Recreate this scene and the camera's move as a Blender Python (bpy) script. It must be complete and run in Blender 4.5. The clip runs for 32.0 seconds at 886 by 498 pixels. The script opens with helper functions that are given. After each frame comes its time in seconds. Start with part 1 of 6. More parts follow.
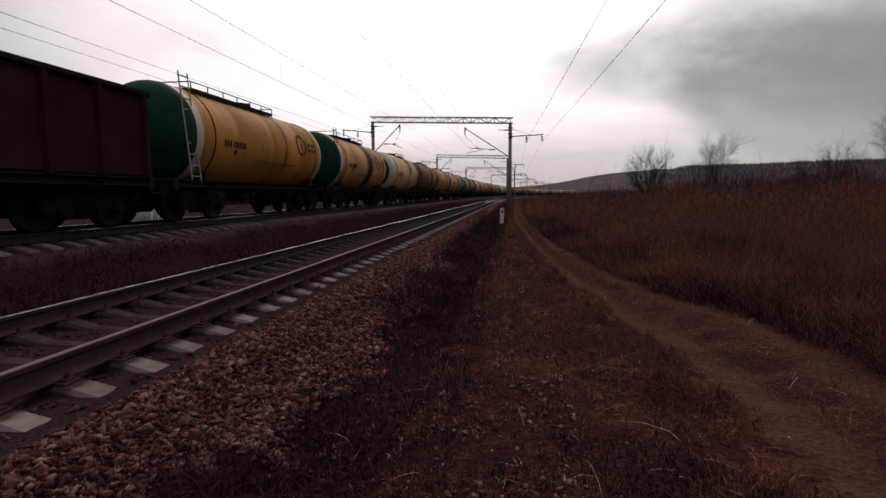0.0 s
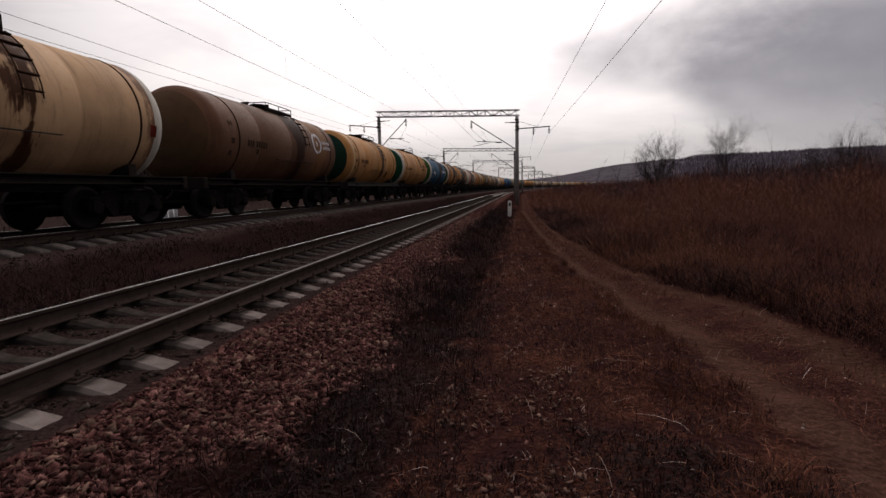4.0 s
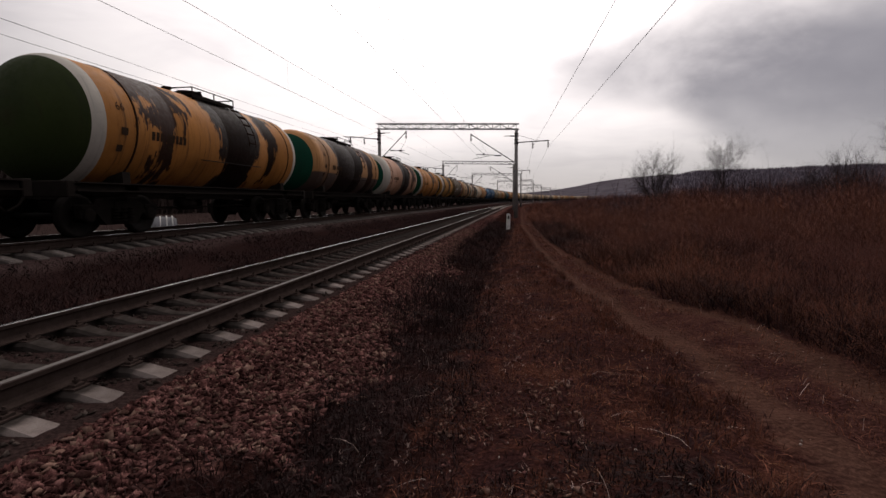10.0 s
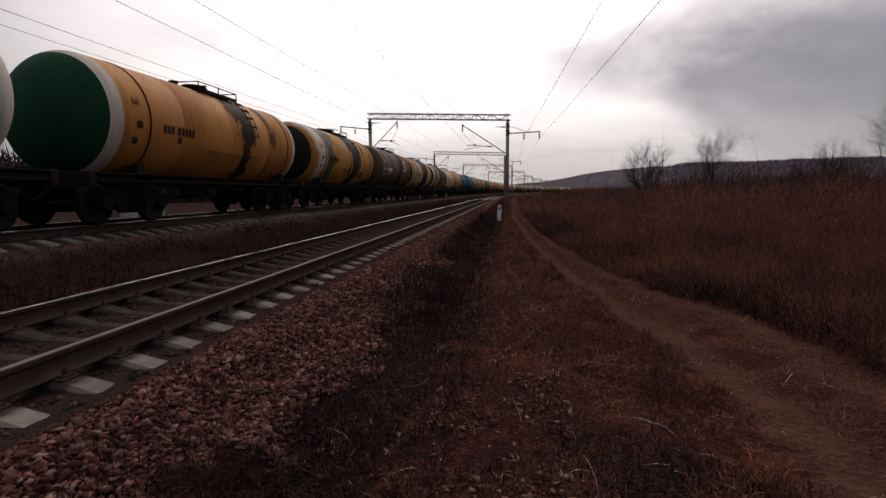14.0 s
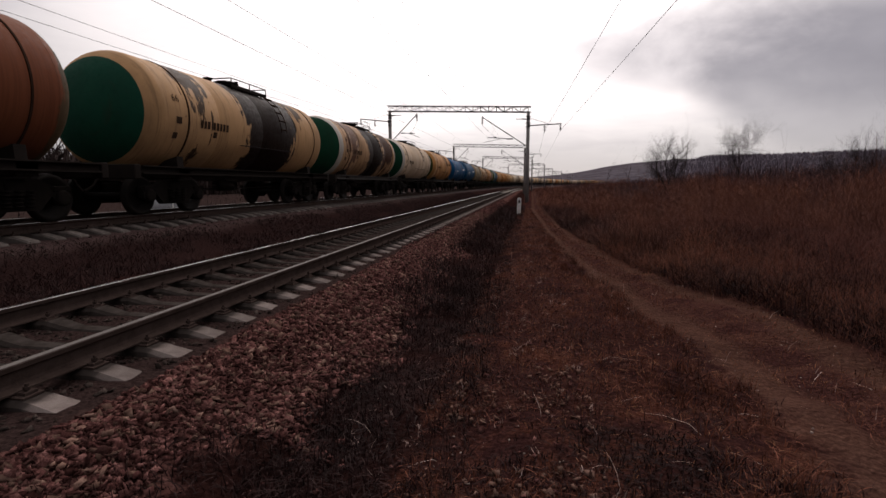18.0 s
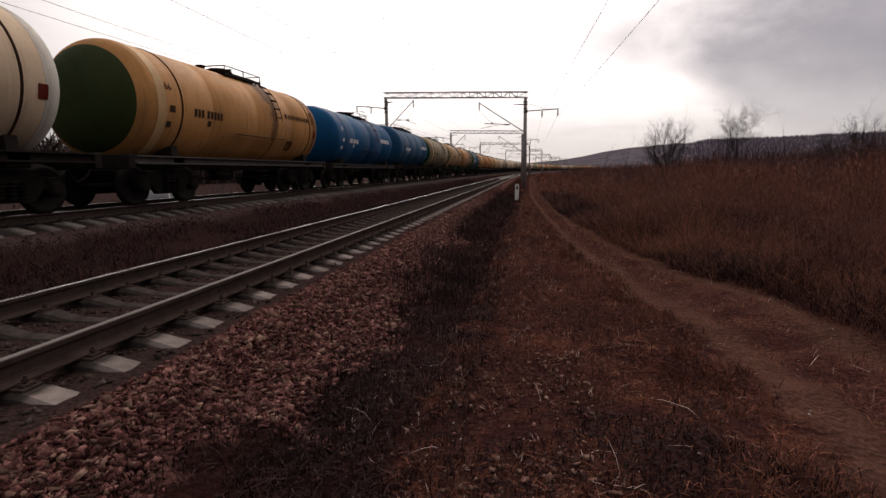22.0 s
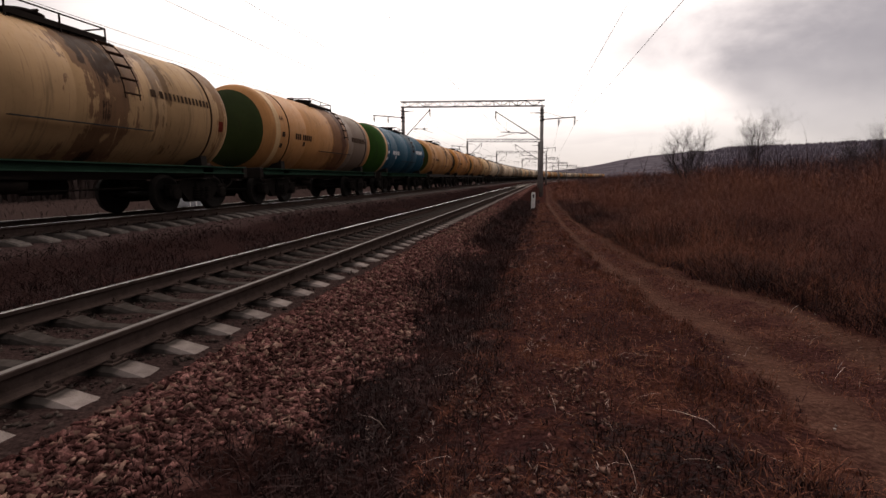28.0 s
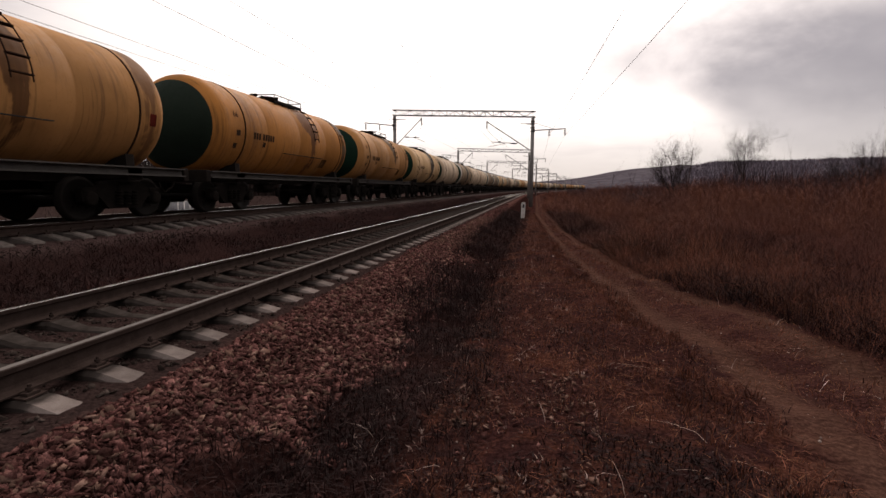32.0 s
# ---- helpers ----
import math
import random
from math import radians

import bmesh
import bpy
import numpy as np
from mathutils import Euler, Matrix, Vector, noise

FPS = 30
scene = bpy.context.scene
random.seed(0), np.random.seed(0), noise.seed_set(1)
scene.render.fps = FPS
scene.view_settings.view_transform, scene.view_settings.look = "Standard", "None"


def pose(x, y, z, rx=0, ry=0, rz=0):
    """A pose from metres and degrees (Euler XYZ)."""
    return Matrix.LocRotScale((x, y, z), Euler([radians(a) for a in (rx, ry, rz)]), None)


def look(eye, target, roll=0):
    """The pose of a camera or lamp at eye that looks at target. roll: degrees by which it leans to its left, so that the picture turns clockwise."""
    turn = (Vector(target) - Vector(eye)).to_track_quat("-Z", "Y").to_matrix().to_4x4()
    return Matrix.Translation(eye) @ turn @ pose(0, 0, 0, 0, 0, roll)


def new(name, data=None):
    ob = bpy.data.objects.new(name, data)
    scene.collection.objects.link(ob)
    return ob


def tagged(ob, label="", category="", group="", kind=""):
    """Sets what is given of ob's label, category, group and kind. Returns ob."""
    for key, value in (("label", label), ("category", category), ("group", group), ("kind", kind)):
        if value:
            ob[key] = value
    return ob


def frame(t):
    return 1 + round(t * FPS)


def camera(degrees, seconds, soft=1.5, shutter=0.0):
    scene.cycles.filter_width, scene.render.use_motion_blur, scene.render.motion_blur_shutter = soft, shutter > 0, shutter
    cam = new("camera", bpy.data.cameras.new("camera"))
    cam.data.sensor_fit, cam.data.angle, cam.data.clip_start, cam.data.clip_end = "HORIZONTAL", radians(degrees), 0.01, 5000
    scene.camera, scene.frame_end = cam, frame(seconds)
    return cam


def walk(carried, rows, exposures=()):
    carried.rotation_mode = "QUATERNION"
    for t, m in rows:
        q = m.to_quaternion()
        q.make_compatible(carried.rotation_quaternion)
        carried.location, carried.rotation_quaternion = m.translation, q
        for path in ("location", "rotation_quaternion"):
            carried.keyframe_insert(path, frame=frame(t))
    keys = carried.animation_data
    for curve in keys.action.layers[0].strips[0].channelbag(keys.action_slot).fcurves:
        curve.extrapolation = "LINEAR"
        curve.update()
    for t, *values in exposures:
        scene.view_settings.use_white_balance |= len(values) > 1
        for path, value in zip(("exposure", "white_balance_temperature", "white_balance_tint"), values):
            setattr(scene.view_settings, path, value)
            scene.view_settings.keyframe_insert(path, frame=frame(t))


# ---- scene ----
cam = camera(82.1, 32.0)
PATH = [
    (0, (0.032, -0.037, 1.17), (-0.242, 1.933, 0.957), -0.3),
    (0.5, (0.033, -0.024, 1.166), (-0.244, 1.944, 0.939), -0.0),
    (1, (0.037, -0.021, 1.169), (-0.232, 1.947, 0.937), 0.3),
    (1.5, (0.028, -0.013, 1.172), (-0.234, 1.956, 0.937), 0.3),
    (2, (0.035, -0.009, 1.164), (-0.247, 1.958, 0.937), 0.2),
    (2.5, (0.047, -0.009, 1.165), (-0.262, 1.954, 0.934), 0.2),
    (3, (0.047, -0.013, 1.166), (-0.269, 1.949, 0.94), -0.9),
    (3.5, (0.044, -0.011, 1.163), (-0.267, 1.951, 0.93), -1.2),
    (5.5, (0.043, -0.004, 1.167), (-0.247, 1.96, 0.929), -1.2),
    (6, (0.053, -0.008, 1.166), (-0.249, 1.956, 0.938), -1.3),
    (6.5, (0.046, -0.011, 1.163), (-0.263, 1.952, 0.935), -0.6),
    (7, (0.046, -0.016, 1.166), (-0.266, 1.947, 0.943), -1.0),
    (7.5, (0.051, -0.025, 1.167), (-0.235, 1.944, 0.961), -0.7),
    (8, (0.043, -0.019, 1.167), (-0.252, 1.949, 0.964), -0.9),
    (8.5, (0.05, -0.014, 1.167), (-0.246, 1.953, 0.964), -1.1),
    (9, (0.047, -0.017, 1.166), (-0.252, 1.95, 0.96), -0.9),
    (9.5, (0.028, -0.02, 1.168), (-0.267, 1.947, 0.961), -0.5),
    (10, (0.032, -0.035, 1.164), (-0.267, 1.934, 0.975), -0.5),
    (10.5, (0.028, -0.047, 1.17), (-0.295, 1.918, 0.988), -0.8),
    (11, (0.037, -0.044, 1.167), (-0.27, 1.924, 0.99), -1.1),
    (11.5, (0.034, -0.047, 1.167), (-0.261, 1.921, 0.974), -0.8),
    (12, (0.039, -0.043, 1.169), (-0.248, 1.927, 0.977), -0.8),
    (12.5, (0.049, -0.041, 1.166), (-0.233, 1.929, 0.969), -1.0),
    (13, (0.044, -0.045, 1.17), (-0.234, 1.925, 0.967), -0.6),
    (13.5, (0.033, -0.053, 1.17), (-0.23, 1.918, 0.955), -0.2),
    (15.5, (0.026, -0.038, 1.165), (-0.25, 1.928, 0.929), -0.1),
    (16, (0.021, -0.036, 1.168), (-0.307, 1.925, 0.947), -0.2),
    (16.5, (0.03, -0.053, 1.172), (-0.357, 1.901, 0.999), -0.1),
    (17, (0.042, -0.048, 1.168), (-0.308, 1.91, 0.96), -0.2),
    (17.5, (0.026, -0.047, 1.173), (-0.299, 1.913, 0.943), -0.2),
    (18, (0.013, -0.04, 1.17), (-0.323, 1.916, 0.917), -0.1),
    (18.5, (0.009, -0.032, 1.167), (-0.324, 1.924, 0.91), -0.0),
    (19, (0.016, -0.03, 1.172), (-0.338, 1.921, 0.91), -0.6),
    (19.5, (0.005, -0.021, 1.171), (-0.292, 1.937, 0.89), -0.7),
    (20, (0.011, -0.025, 1.17), (-0.32, 1.928, 0.894), -0.8),
    (20.5, (0.012, -0.025, 1.171), (-0.288, 1.931, 0.878), -0.6),
    (21, (0.009, -0.026, 1.166), (-0.304, 1.928, 0.873), -0.3),
    (21.5, (0.011, -0.028, 1.168), (-0.312, 1.923, 0.874), -0.3),
    (22, (0.011, -0.021, 1.169), (-0.317, 1.929, 0.866), -0.7),
    (22.5, (0.014, -0.018, 1.167), (-0.319, 1.93, 0.861), -0.6),
    (23, (0.017, -0.013, 1.168), (-0.3, 1.936, 0.853), -0.8),
    (23.5, (0.025, -0.017, 1.166), (-0.303, 1.932, 0.861), -1.2),
    (24, (0.029, -0.018, 1.169), (-0.311, 1.93, 0.872), -1.1),
    (24.5, (0.027, -0.017, 1.162), (-0.301, 1.933, 0.86), -1.0),
    (25, (0.022, -0.011, 1.166), (-0.289, 1.94, 0.853), -0.8),
    (25.5, (0.019, -0.011, 1.164), (-0.296, 1.94, 0.855), -0.5),
    (27.5, (0.015, -0.01, 1.165), (-0.337, 1.937, 0.871), -0.6),
    (28, (0.022, -0.02, 1.17), (-0.369, 1.923, 0.9), -0.8),
    (28.5, (0.026, -0.032, 1.168), (-0.361, 1.915, 0.924), 0.2),
    (29, (0.024, -0.04, 1.17), (-0.366, 1.906, 0.926), 0.3),
    (29.5, (0.019, -0.035, 1.168), (-0.339, 1.916, 0.911), 0.1),
    (30, (0.008, -0.031, 1.167), (-0.324, 1.923, 0.899), 0.6),
    (30.5, (-0.003, -0.029, 1.169), (-0.334, 1.925, 0.901), 0.3),
    (31, (-0.003, -0.016, 1.169), (-0.32, 1.94, 0.9), 0.4),
    (31.5, (-0.001, -0.021, 1.168), (-0.352, 1.931, 0.91), 0.6),
    (32, (0.004, -0.024, 1.165), (-0.346, 1.931, 0.928), 0.3),
]
walk(cam, [(t, look(eye, target, roll)) for t, eye, target, roll in PATH],
     [(0, -0.12, 6800, 15), (10, -0.1, 6800, 15), (18.5, 0.14, 6850, 16), (20, 0.30, 6900, 16), (22, 0.30, 7050, 16), (23, 0.48, 7300, 16), (24, 0.66, 7450, 16), (25, 0.38, 7250, 16), (28, 0.38, 7200, 16), (32, 0.36, 7200, 16)])

# ---- world, sky and light ----
PITCH, TRAIN_X, TRAIN_Z = 12.02, -10.25, 0.44   # wagon pitch, centre and rail height of the far track
NEAR_X, HALF = -4.133, 0.7975                   # centre of the near track, half the distance of its rail centres
BEND, RADIUS = 90.0, 1300.0


def ramp(nt, fac, stops):
    """A colour ramp node fed by fac; stops are (position, (r, g, b))."""
    r = nt.nodes.new("ShaderNodeValToRGB")
    while len(r.color_ramp.elements) < len(stops):
        r.color_ramp.elements.new(0.5)
    for e, (p, c) in zip(r.color_ramp.elements, stops):
        e.position, e.color = p, (*c, 1) if len(c) == 3 else c
    nt.links.new(fac, r.inputs[0])
    return r.outputs[0]


def math_node(nt, op, a, b=None, c=None, clamp=False):
    m = nt.nodes.new("ShaderNodeMath")
    m.operation, m.use_clamp = op, clamp
    for i, v in enumerate((a, b, c)):
        if v is None:
            continue
        if isinstance(v, (int, float)):
            m.inputs[i].default_value = v
        else:
            nt.links.new(v, m.inputs[i])
    return m.outputs[0]


def noise_node(nt, vec, scale, detail=4, rough=0.55, stretch=None, distort=0.0):
    if stretch:
        mp = nt.nodes.new("ShaderNodeMapping")
        mp.inputs["Scale"].default_value = stretch
        nt.links.new(vec, mp.inputs["Vector"])
        vec = mp.outputs[0]
    n = nt.nodes.new("ShaderNodeTexNoise")
    n.inputs["Scale"].default_value, n.inputs["Detail"].default_value = scale, detail
    n.inputs["Roughness"].default_value, n.inputs["Distortion"].default_value = rough, distort
    nt.links.new(vec, n.inputs["Vector"])
    return n.outputs["Fac"]


def mix(nt, fac, a, b, mode="MIX"):
    m = nt.nodes.new("ShaderNodeMix")
    m.data_type, m.blend_type = "RGBA", mode
    for sock, v in ((m.inputs[0], fac), (m.inputs[6], a), (m.inputs[7], b)):
        if isinstance(v, (int, float)):
            sock.default_value = v
        elif isinstance(v, tuple):
            sock.default_value = (*v, 1)
        else:
            nt.links.new(v, sock)
    return m.outputs[2]


def smooth(nt, v, lo, hi, a=0.0, b=1.0):
    m = nt.nodes.new("ShaderNodeMapRange")
    m.interpolation_type = "SMOOTHSTEP"
    for i, x in zip((1, 2, 3, 4), (lo, hi, a, b)):
        m.inputs[i].default_value = x
    nt.links.new(v, m.inputs[0])
    return m.outputs[0]


def make_world():
    w = bpy.data.worlds.new("overcast_sky")
    scene.world = w
    w.use_nodes = True
    nt = w.node_tree
    nt.nodes.clear()
    out, bg = nt.nodes.new("ShaderNodeOutputWorld"), nt.nodes.new("ShaderNodeBackground")
    sky = nt.nodes.new("ShaderNodeTexSky")
    sky.sky_type, sky.sun_disc = "NISHITA", False
    sky.sun_elevation, sky.sun_rotation = radians(38), radians(-7)
    co = nt.nodes.new("ShaderNodeTexCoord").outputs["Generated"]
    sep = nt.nodes.new("ShaderNodeSeparateXYZ")
    nt.links.new(co, sep.inputs[0])
    x, y, z = sep.outputs
    # a flat cloud deck: the direction projected on a layer overhead
    up = math_node(nt, "MAXIMUM", math_node(nt, "ADD", z, 0.12), 0.05)
    comb = nt.nodes.new("ShaderNodeCombineXYZ")
    nt.links.new(math_node(nt, "DIVIDE", x, up), comb.inputs[0])
    nt.links.new(math_node(nt, "DIVIDE", y, up), comb.inputs[1])
    deck = comb.outputs[0]
    n1 = noise_node(nt, deck, 0.55, 6, 0.5, distort=0.4)
    n2 = noise_node(nt, deck, 2.2, 5, 0.55, distort=0.6)
    n3 = noise_node(nt, co, 3.2, 5, 0.5, (1, 1, 1.8), 0.1)
    # the sun behind thin cloud ahead lights that part of the deck; thick cloud lies to the east, the unseen rest is set
    # dimmer
    glow = nt.nodes.new("ShaderNodeVectorMath")
    glow.operation = "DOT_PRODUCT"
    sun = Vector((math.sin(radians(-7)) * math.cos(radians(36)), math.cos(radians(-7)) * math.cos(radians(36)), math.sin(radians(36))))
    nt.links.new(co, glow.inputs[0])
    glow.inputs[1].default_value = sun
    g = smooth(nt, glow.outputs["Value"], GLOW_LO, 0.97)
    thick = math_node(nt, "ADD", math_node(nt, "MULTIPLY", n1, 0.7), math_node(nt, "MULTIPLY", n2, 0.3))
    # the cloud bank over the hills to the east: its lower edge sinks eastwards, its western edge leans back and frays out
    ahead = math_node(nt, "MAXIMUM", y, 0.15)
    u, v = math_node(nt, "DIVIDE", x, ahead), math_node(nt, "DIVIDE", z, ahead)
    soft = math_node(nt, "SUBTRACT", noise_node(nt, co, 2.6, 5, 0.55, (1, 1, 1.9), 0.2), 0.5)
    puff = math_node(nt, "SUBTRACT", noise_node(nt, co, 6.5, 6, 0.55, (1, 1, 1.6), 0.15), 0.5)
    fray = math_node(nt, "ADD", soft, math_node(nt, "MULTIPLY", puff, 0.35))
    low = math_node(nt, "ADD", math_node(nt, "SUBTRACT", math_node(nt, "SUBTRACT", 0.205, math_node(nt, "MULTIPLY", u, 0.15)), math_node(nt, "MULTIPLY", math_node(nt, "MAXIMUM", math_node(nt, "SUBTRACT", u, 0.26), 0.0), 0.50)), math_node(nt, "MULTIPLY", fray, 0.07))
    top = math_node(nt, "ADD", math_node(nt, "ADD", 0.235, math_node(nt, "MULTIPLY", math_node(nt, "MAXIMUM", u, 0.0), 0.17)), math_node(nt, "MULTIPLY", fray, 0.14))
    west = math_node(nt, "ADD", u, math_node(nt, "MULTIPLY", fray, 0.30))
    bank = math_node(nt, "MULTIPLY", smooth(nt, math_node(nt, "SUBTRACT", v, low), -0.05, 0.06), smooth(nt, west, -0.16, 0.16))
    bank = math_node(nt, "MULTIPLY", bank, smooth(nt, math_node(nt, "SUBTRACT", top, v), -0.10, 0.06))
    bank = smooth(nt, bank, 0.0, 0.95)
    hor = smooth(nt, z, 0.0, 0.75)
    dim = mix(nt, hor, (SKY_LOW * 0.96, SKY_LOW * 0.98, SKY_LOW * 1.04), (SKY_TOP * 0.98, SKY_TOP * 0.98, SKY_TOP * 1.02))
    base = mix(nt, g, dim, (SKY_BRIGHT, SKY_BRIGHT * 0.98, SKY_BRIGHT * 0.975))
    core = smooth(nt, glow.outputs["Value"], 0.88, 0.995, 1.0, 2.4)
    hot = nt.nodes.new("ShaderNodeCombineXYZ")
    for s in hot.inputs:
        nt.links.new(core, s)
    base = mix(nt, 1.0, base, hot.outputs[0], "MULTIPLY")
    veil = ramp(nt, thick, [(0.30, (1.10, 1.09, 1.08)), (0.50, (0.92, 0.915, 0.925)), (0.72, (0.62, 0.61, 0.64))])
    col = mix(nt, 1.0, base, veil, "MULTIPLY")
    shade = ramp(nt, n3, [(0.3, (0.21, 0.206, 0.24)), (0.5, (0.30, 0.296, 0.33)), (0.7, (0.44, 0.435, 0.465))])
    shade = mix(nt, smooth(nt, math_node(nt, "ADD", west, math_node(nt, "MULTIPLY", puff, 0.4)), 0.04, 0.46), (0.86, 0.84, 0.86), shade)
    # unseen cloud away from the sun, darkened to keep light off the flanks
    away = smooth(nt, glow.outputs["Value"], 0.0, 0.6, 0.28, 1.0)
    grey = nt.nodes.new("ShaderNodeCombineXYZ")
    for s in grey.inputs:
        nt.links.new(away, s)
    shade = mix(nt, 1.0, shade, grey.outputs[0], "MULTIPLY")
    col = mix(nt, math_node(nt, "MULTIPLY", bank, 0.96), col, shade)
    haze = smooth(nt, math_node(nt, "ADD", z, math_node(nt, "MULTIPLY", soft, 0.10)), 0.02, 0.15, 0.90, 0.0)
    # unseen low sky away from the sun is made dark for the same end
    col = mix(nt, haze, col, mix(nt, smooth(nt, glow.outputs["Value"], 0.42, 0.74), (0.04, 0.04, 0.046), (0.52, 0.52, 0.545)))
    # a little of the clear-sky light comes through the deck
    col = mix(nt, 0.06, col, mix(nt, 1.0, sky.outputs[0], (0.1, 0.1, 0.1), "MULTIPLY"))
    nt.links.new(col, bg.inputs[0])
    bg.inputs[1].default_value = 1.0
    nt.links.new(bg.outputs[0], out.inputs[0])


SKY_LOW, SKY_TOP, SKY_BRIGHT, GLOW_LO = 0.035, 0.72, 1.36, 0.50
make_world()
lamp = bpy.data.lights.new("sun", "SUN")
lamp.energy, lamp.angle, lamp.color = 0.4, radians(20), (1.0, 0.96, 0.9)
sun_ob = new("sun", lamp)
sun_ob.matrix_world = look((0, 0, 50), (0.096 * 50, -0.782 * 50, 50 - 0.616 * 50))


# ---- materials ----
def material(name, stops, scale=6.0, fine=60.0, rough=0.85, metal=0.0, bump=0.3, depth=0.01, stretch=None, vary=0.0, island=False, spec=0.0):
    """A two-scale noise surface: stops colour the coarse noise, the fine one gives grain and relief. vary: tone from piece to piece."""
    m = bpy.data.materials.new(name)
    m.use_nodes = True
    nt = m.node_tree
    bs = nt.nodes["Principled BSDF"]
    co = nt.nodes.new("ShaderNodeTexCoord").outputs["Object"]
    a = noise_node(nt, co, scale, 5, 0.6, stretch)
    b = noise_node(nt, co, fine, 3, 0.6, stretch)
    f = math_node(nt, "ADD", math_node(nt, "MULTIPLY", a, 0.65), math_node(nt, "MULTIPLY", b, 0.35))
    col = ramp(nt, f, stops)
    if vary:
        if island:
            rnd = nt.nodes.new("ShaderNodeNewGeometry").outputs["Random Per Island"]
        else:
            rnd = nt.nodes.new("ShaderNodeObjectInfo").outputs["Random"]
        v = math_node(nt, "ADD", math_node(nt, "MULTIPLY", rnd, 2 * vary), 1 - vary)
        hsv = nt.nodes.new("ShaderNodeHueSaturation")
        nt.links.new(v, hsv.inputs["Value"])
        nt.links.new(col, hsv.inputs["Color"])
        col = hsv.outputs[0]
    nt.links.new(col, bs.inputs["Base Color"])
    bs.inputs["Metallic"].default_value = metal
    bs.inputs["Specular IOR Level"].default_value = spec
    nt.links.new(smooth(nt, f, 0.3, 0.7, max(rough - 0.12, 0), min(rough + 0.1, 1)), bs.inputs["Roughness"])
    if bump:
        bp = nt.nodes.new("ShaderNodeBump")
        bp.inputs["Strength"].default_value, bp.inputs["Distance"].default_value = bump, depth
        nt.links.new(f, bp.inputs["Height"])
        nt.links.new(bp.outputs[0], bs.inputs["Normal"])
    return m


def tone(c, k):
    return tuple(min(v * k, 1) for v in c)


def simple(name, c, **kw):
    return material(name, [(0.3, tone(c, 0.6)), (0.5, c), (0.7, tone(c, 1.35))], **kw)


def paint(name, c, zones=(), wear=0.5, streak=0.6, low=None):
    """Weathered tank paint in the wagon's space (y along the tank). zones: (centre, half width, colour, raggedness,
    strength) of spilt oil or repainted fields round the tank; low: (height, colour) another colour below that height."""
    m = bpy.data.materials.new(name)
    m.use_nodes = True
    nt = m.node_tree
    bs = nt.nodes["Principled BSDF"]
    co = nt.nodes.new("ShaderNodeTexCoord").outputs["Object"]
    off = nt.nodes.new("ShaderNodeVectorMath")
    off.inputs[1].default_value = (random.random() * 90, random.random() * 90, random.random() * 90)
    nt.links.new(co, off.inputs[0])
    rco = off.outputs[0]
    sep = nt.nodes.new("ShaderNodeSeparateXYZ")
    nt.links.new(co, sep.inputs[0])
    y, z = sep.outputs[1], sep.outputs[2]
    big = noise_node(nt, rco, 0.5, 5, 0.6)
    fine = noise_node(nt, rco, 9.0, 5, 0.65)
    run = noise_node(nt, rco, 1.0, 5, 0.65, (0.5, 4.5, 0.35))
    thin = noise_node(nt, rco, 1.0, 4, 0.6, (1.0, 16.0, 0.7))
    drip = noise_node(nt, rco, 1.0, 4, 0.7, (0.35, 8.0, 0.3))
    col = ramp(nt, big, [(0.32, tone(c, 0.72)), (0.52, c), (0.7, tone(c, 1.2))])
    if low:
        f = smooth(nt, math_node(nt, "ADD", z, math_node(nt, "MULTIPLY", fine, 0.06)), low[0] - 0.04, low[0] + 0.05, 1.0, 0.0)
        col = mix(nt, f, col, low[1])
    col = mix(nt, smooth(nt, fine, 0.55, 0.75, 0.0, wear * 0.55), col, tone(c, 0.42))
    col = mix(nt, smooth(nt, run, 0.52, 0.74, 0.0, streak), col, tuple(0.5 * v * 0.55 + 0.012 for v in c))
    col = mix(nt, smooth(nt, thin, 0.56, 0.72, 0.0, streak * 0.6), col, (0.035, 0.022, 0.014))
    blob = noise_node(nt, rco, 1.3, 5, 0.6, (1, 1, 0.7), 0.6)
    for cy, hw, zc, rag, st in zones:
        st = min(1.0, st * 1.09)
        d = math_node(nt, "ABSOLUTE", math_node(nt, "SUBTRACT", y, cy))
        edge = math_node(nt, "ADD", math_node(nt, "MULTIPLY", math_node(nt, "SUBTRACT", run, 0.5), rag * 4.0),
                         math_node(nt, "MULTIPLY", math_node(nt, "SUBTRACT", big, 0.5), rag * 4.0))
        edge = math_node(nt, "ADD", edge, math_node(nt, "MULTIPLY", math_node(nt, "SUBTRACT", drip, 0.5), rag * 3.0))
        edge = math_node(nt, "ADD", edge, math_node(nt, "MULTIPLY", math_node(nt, "SUBTRACT", blob, 0.5), rag * 7.0))
        edge = math_node(nt, "ADD", edge, smooth(nt, z, 1.6, 4.0, rag * 1.2, -rag * 0.6))
        f = smooth(nt, math_node(nt, "ADD", d, edge), hw - 0.04, hw + 0.10, st, 0.0)
        zt = mix(nt, smooth(nt, thin, 0.42, 0.66, 0.0, 0.3), zc, tone(zc, 1.9) if sum(zc) < 0.2 else tone(zc, 0.5))
        col = mix(nt, f, col, zt)
    nt.links.new(col, bs.inputs["Base Color"])
    nt.links.new(smooth(nt, fine, 0.3, 0.7, 0.50, 0.75), bs.inputs["Roughness"])
    bs.inputs["Specular IOR Level"].default_value = 0.06
    bp = nt.nodes.new("ShaderNodeBump")
    bp.inputs["Strength"].default_value, bp.inputs["Distance"].default_value = 0.12, 0.03
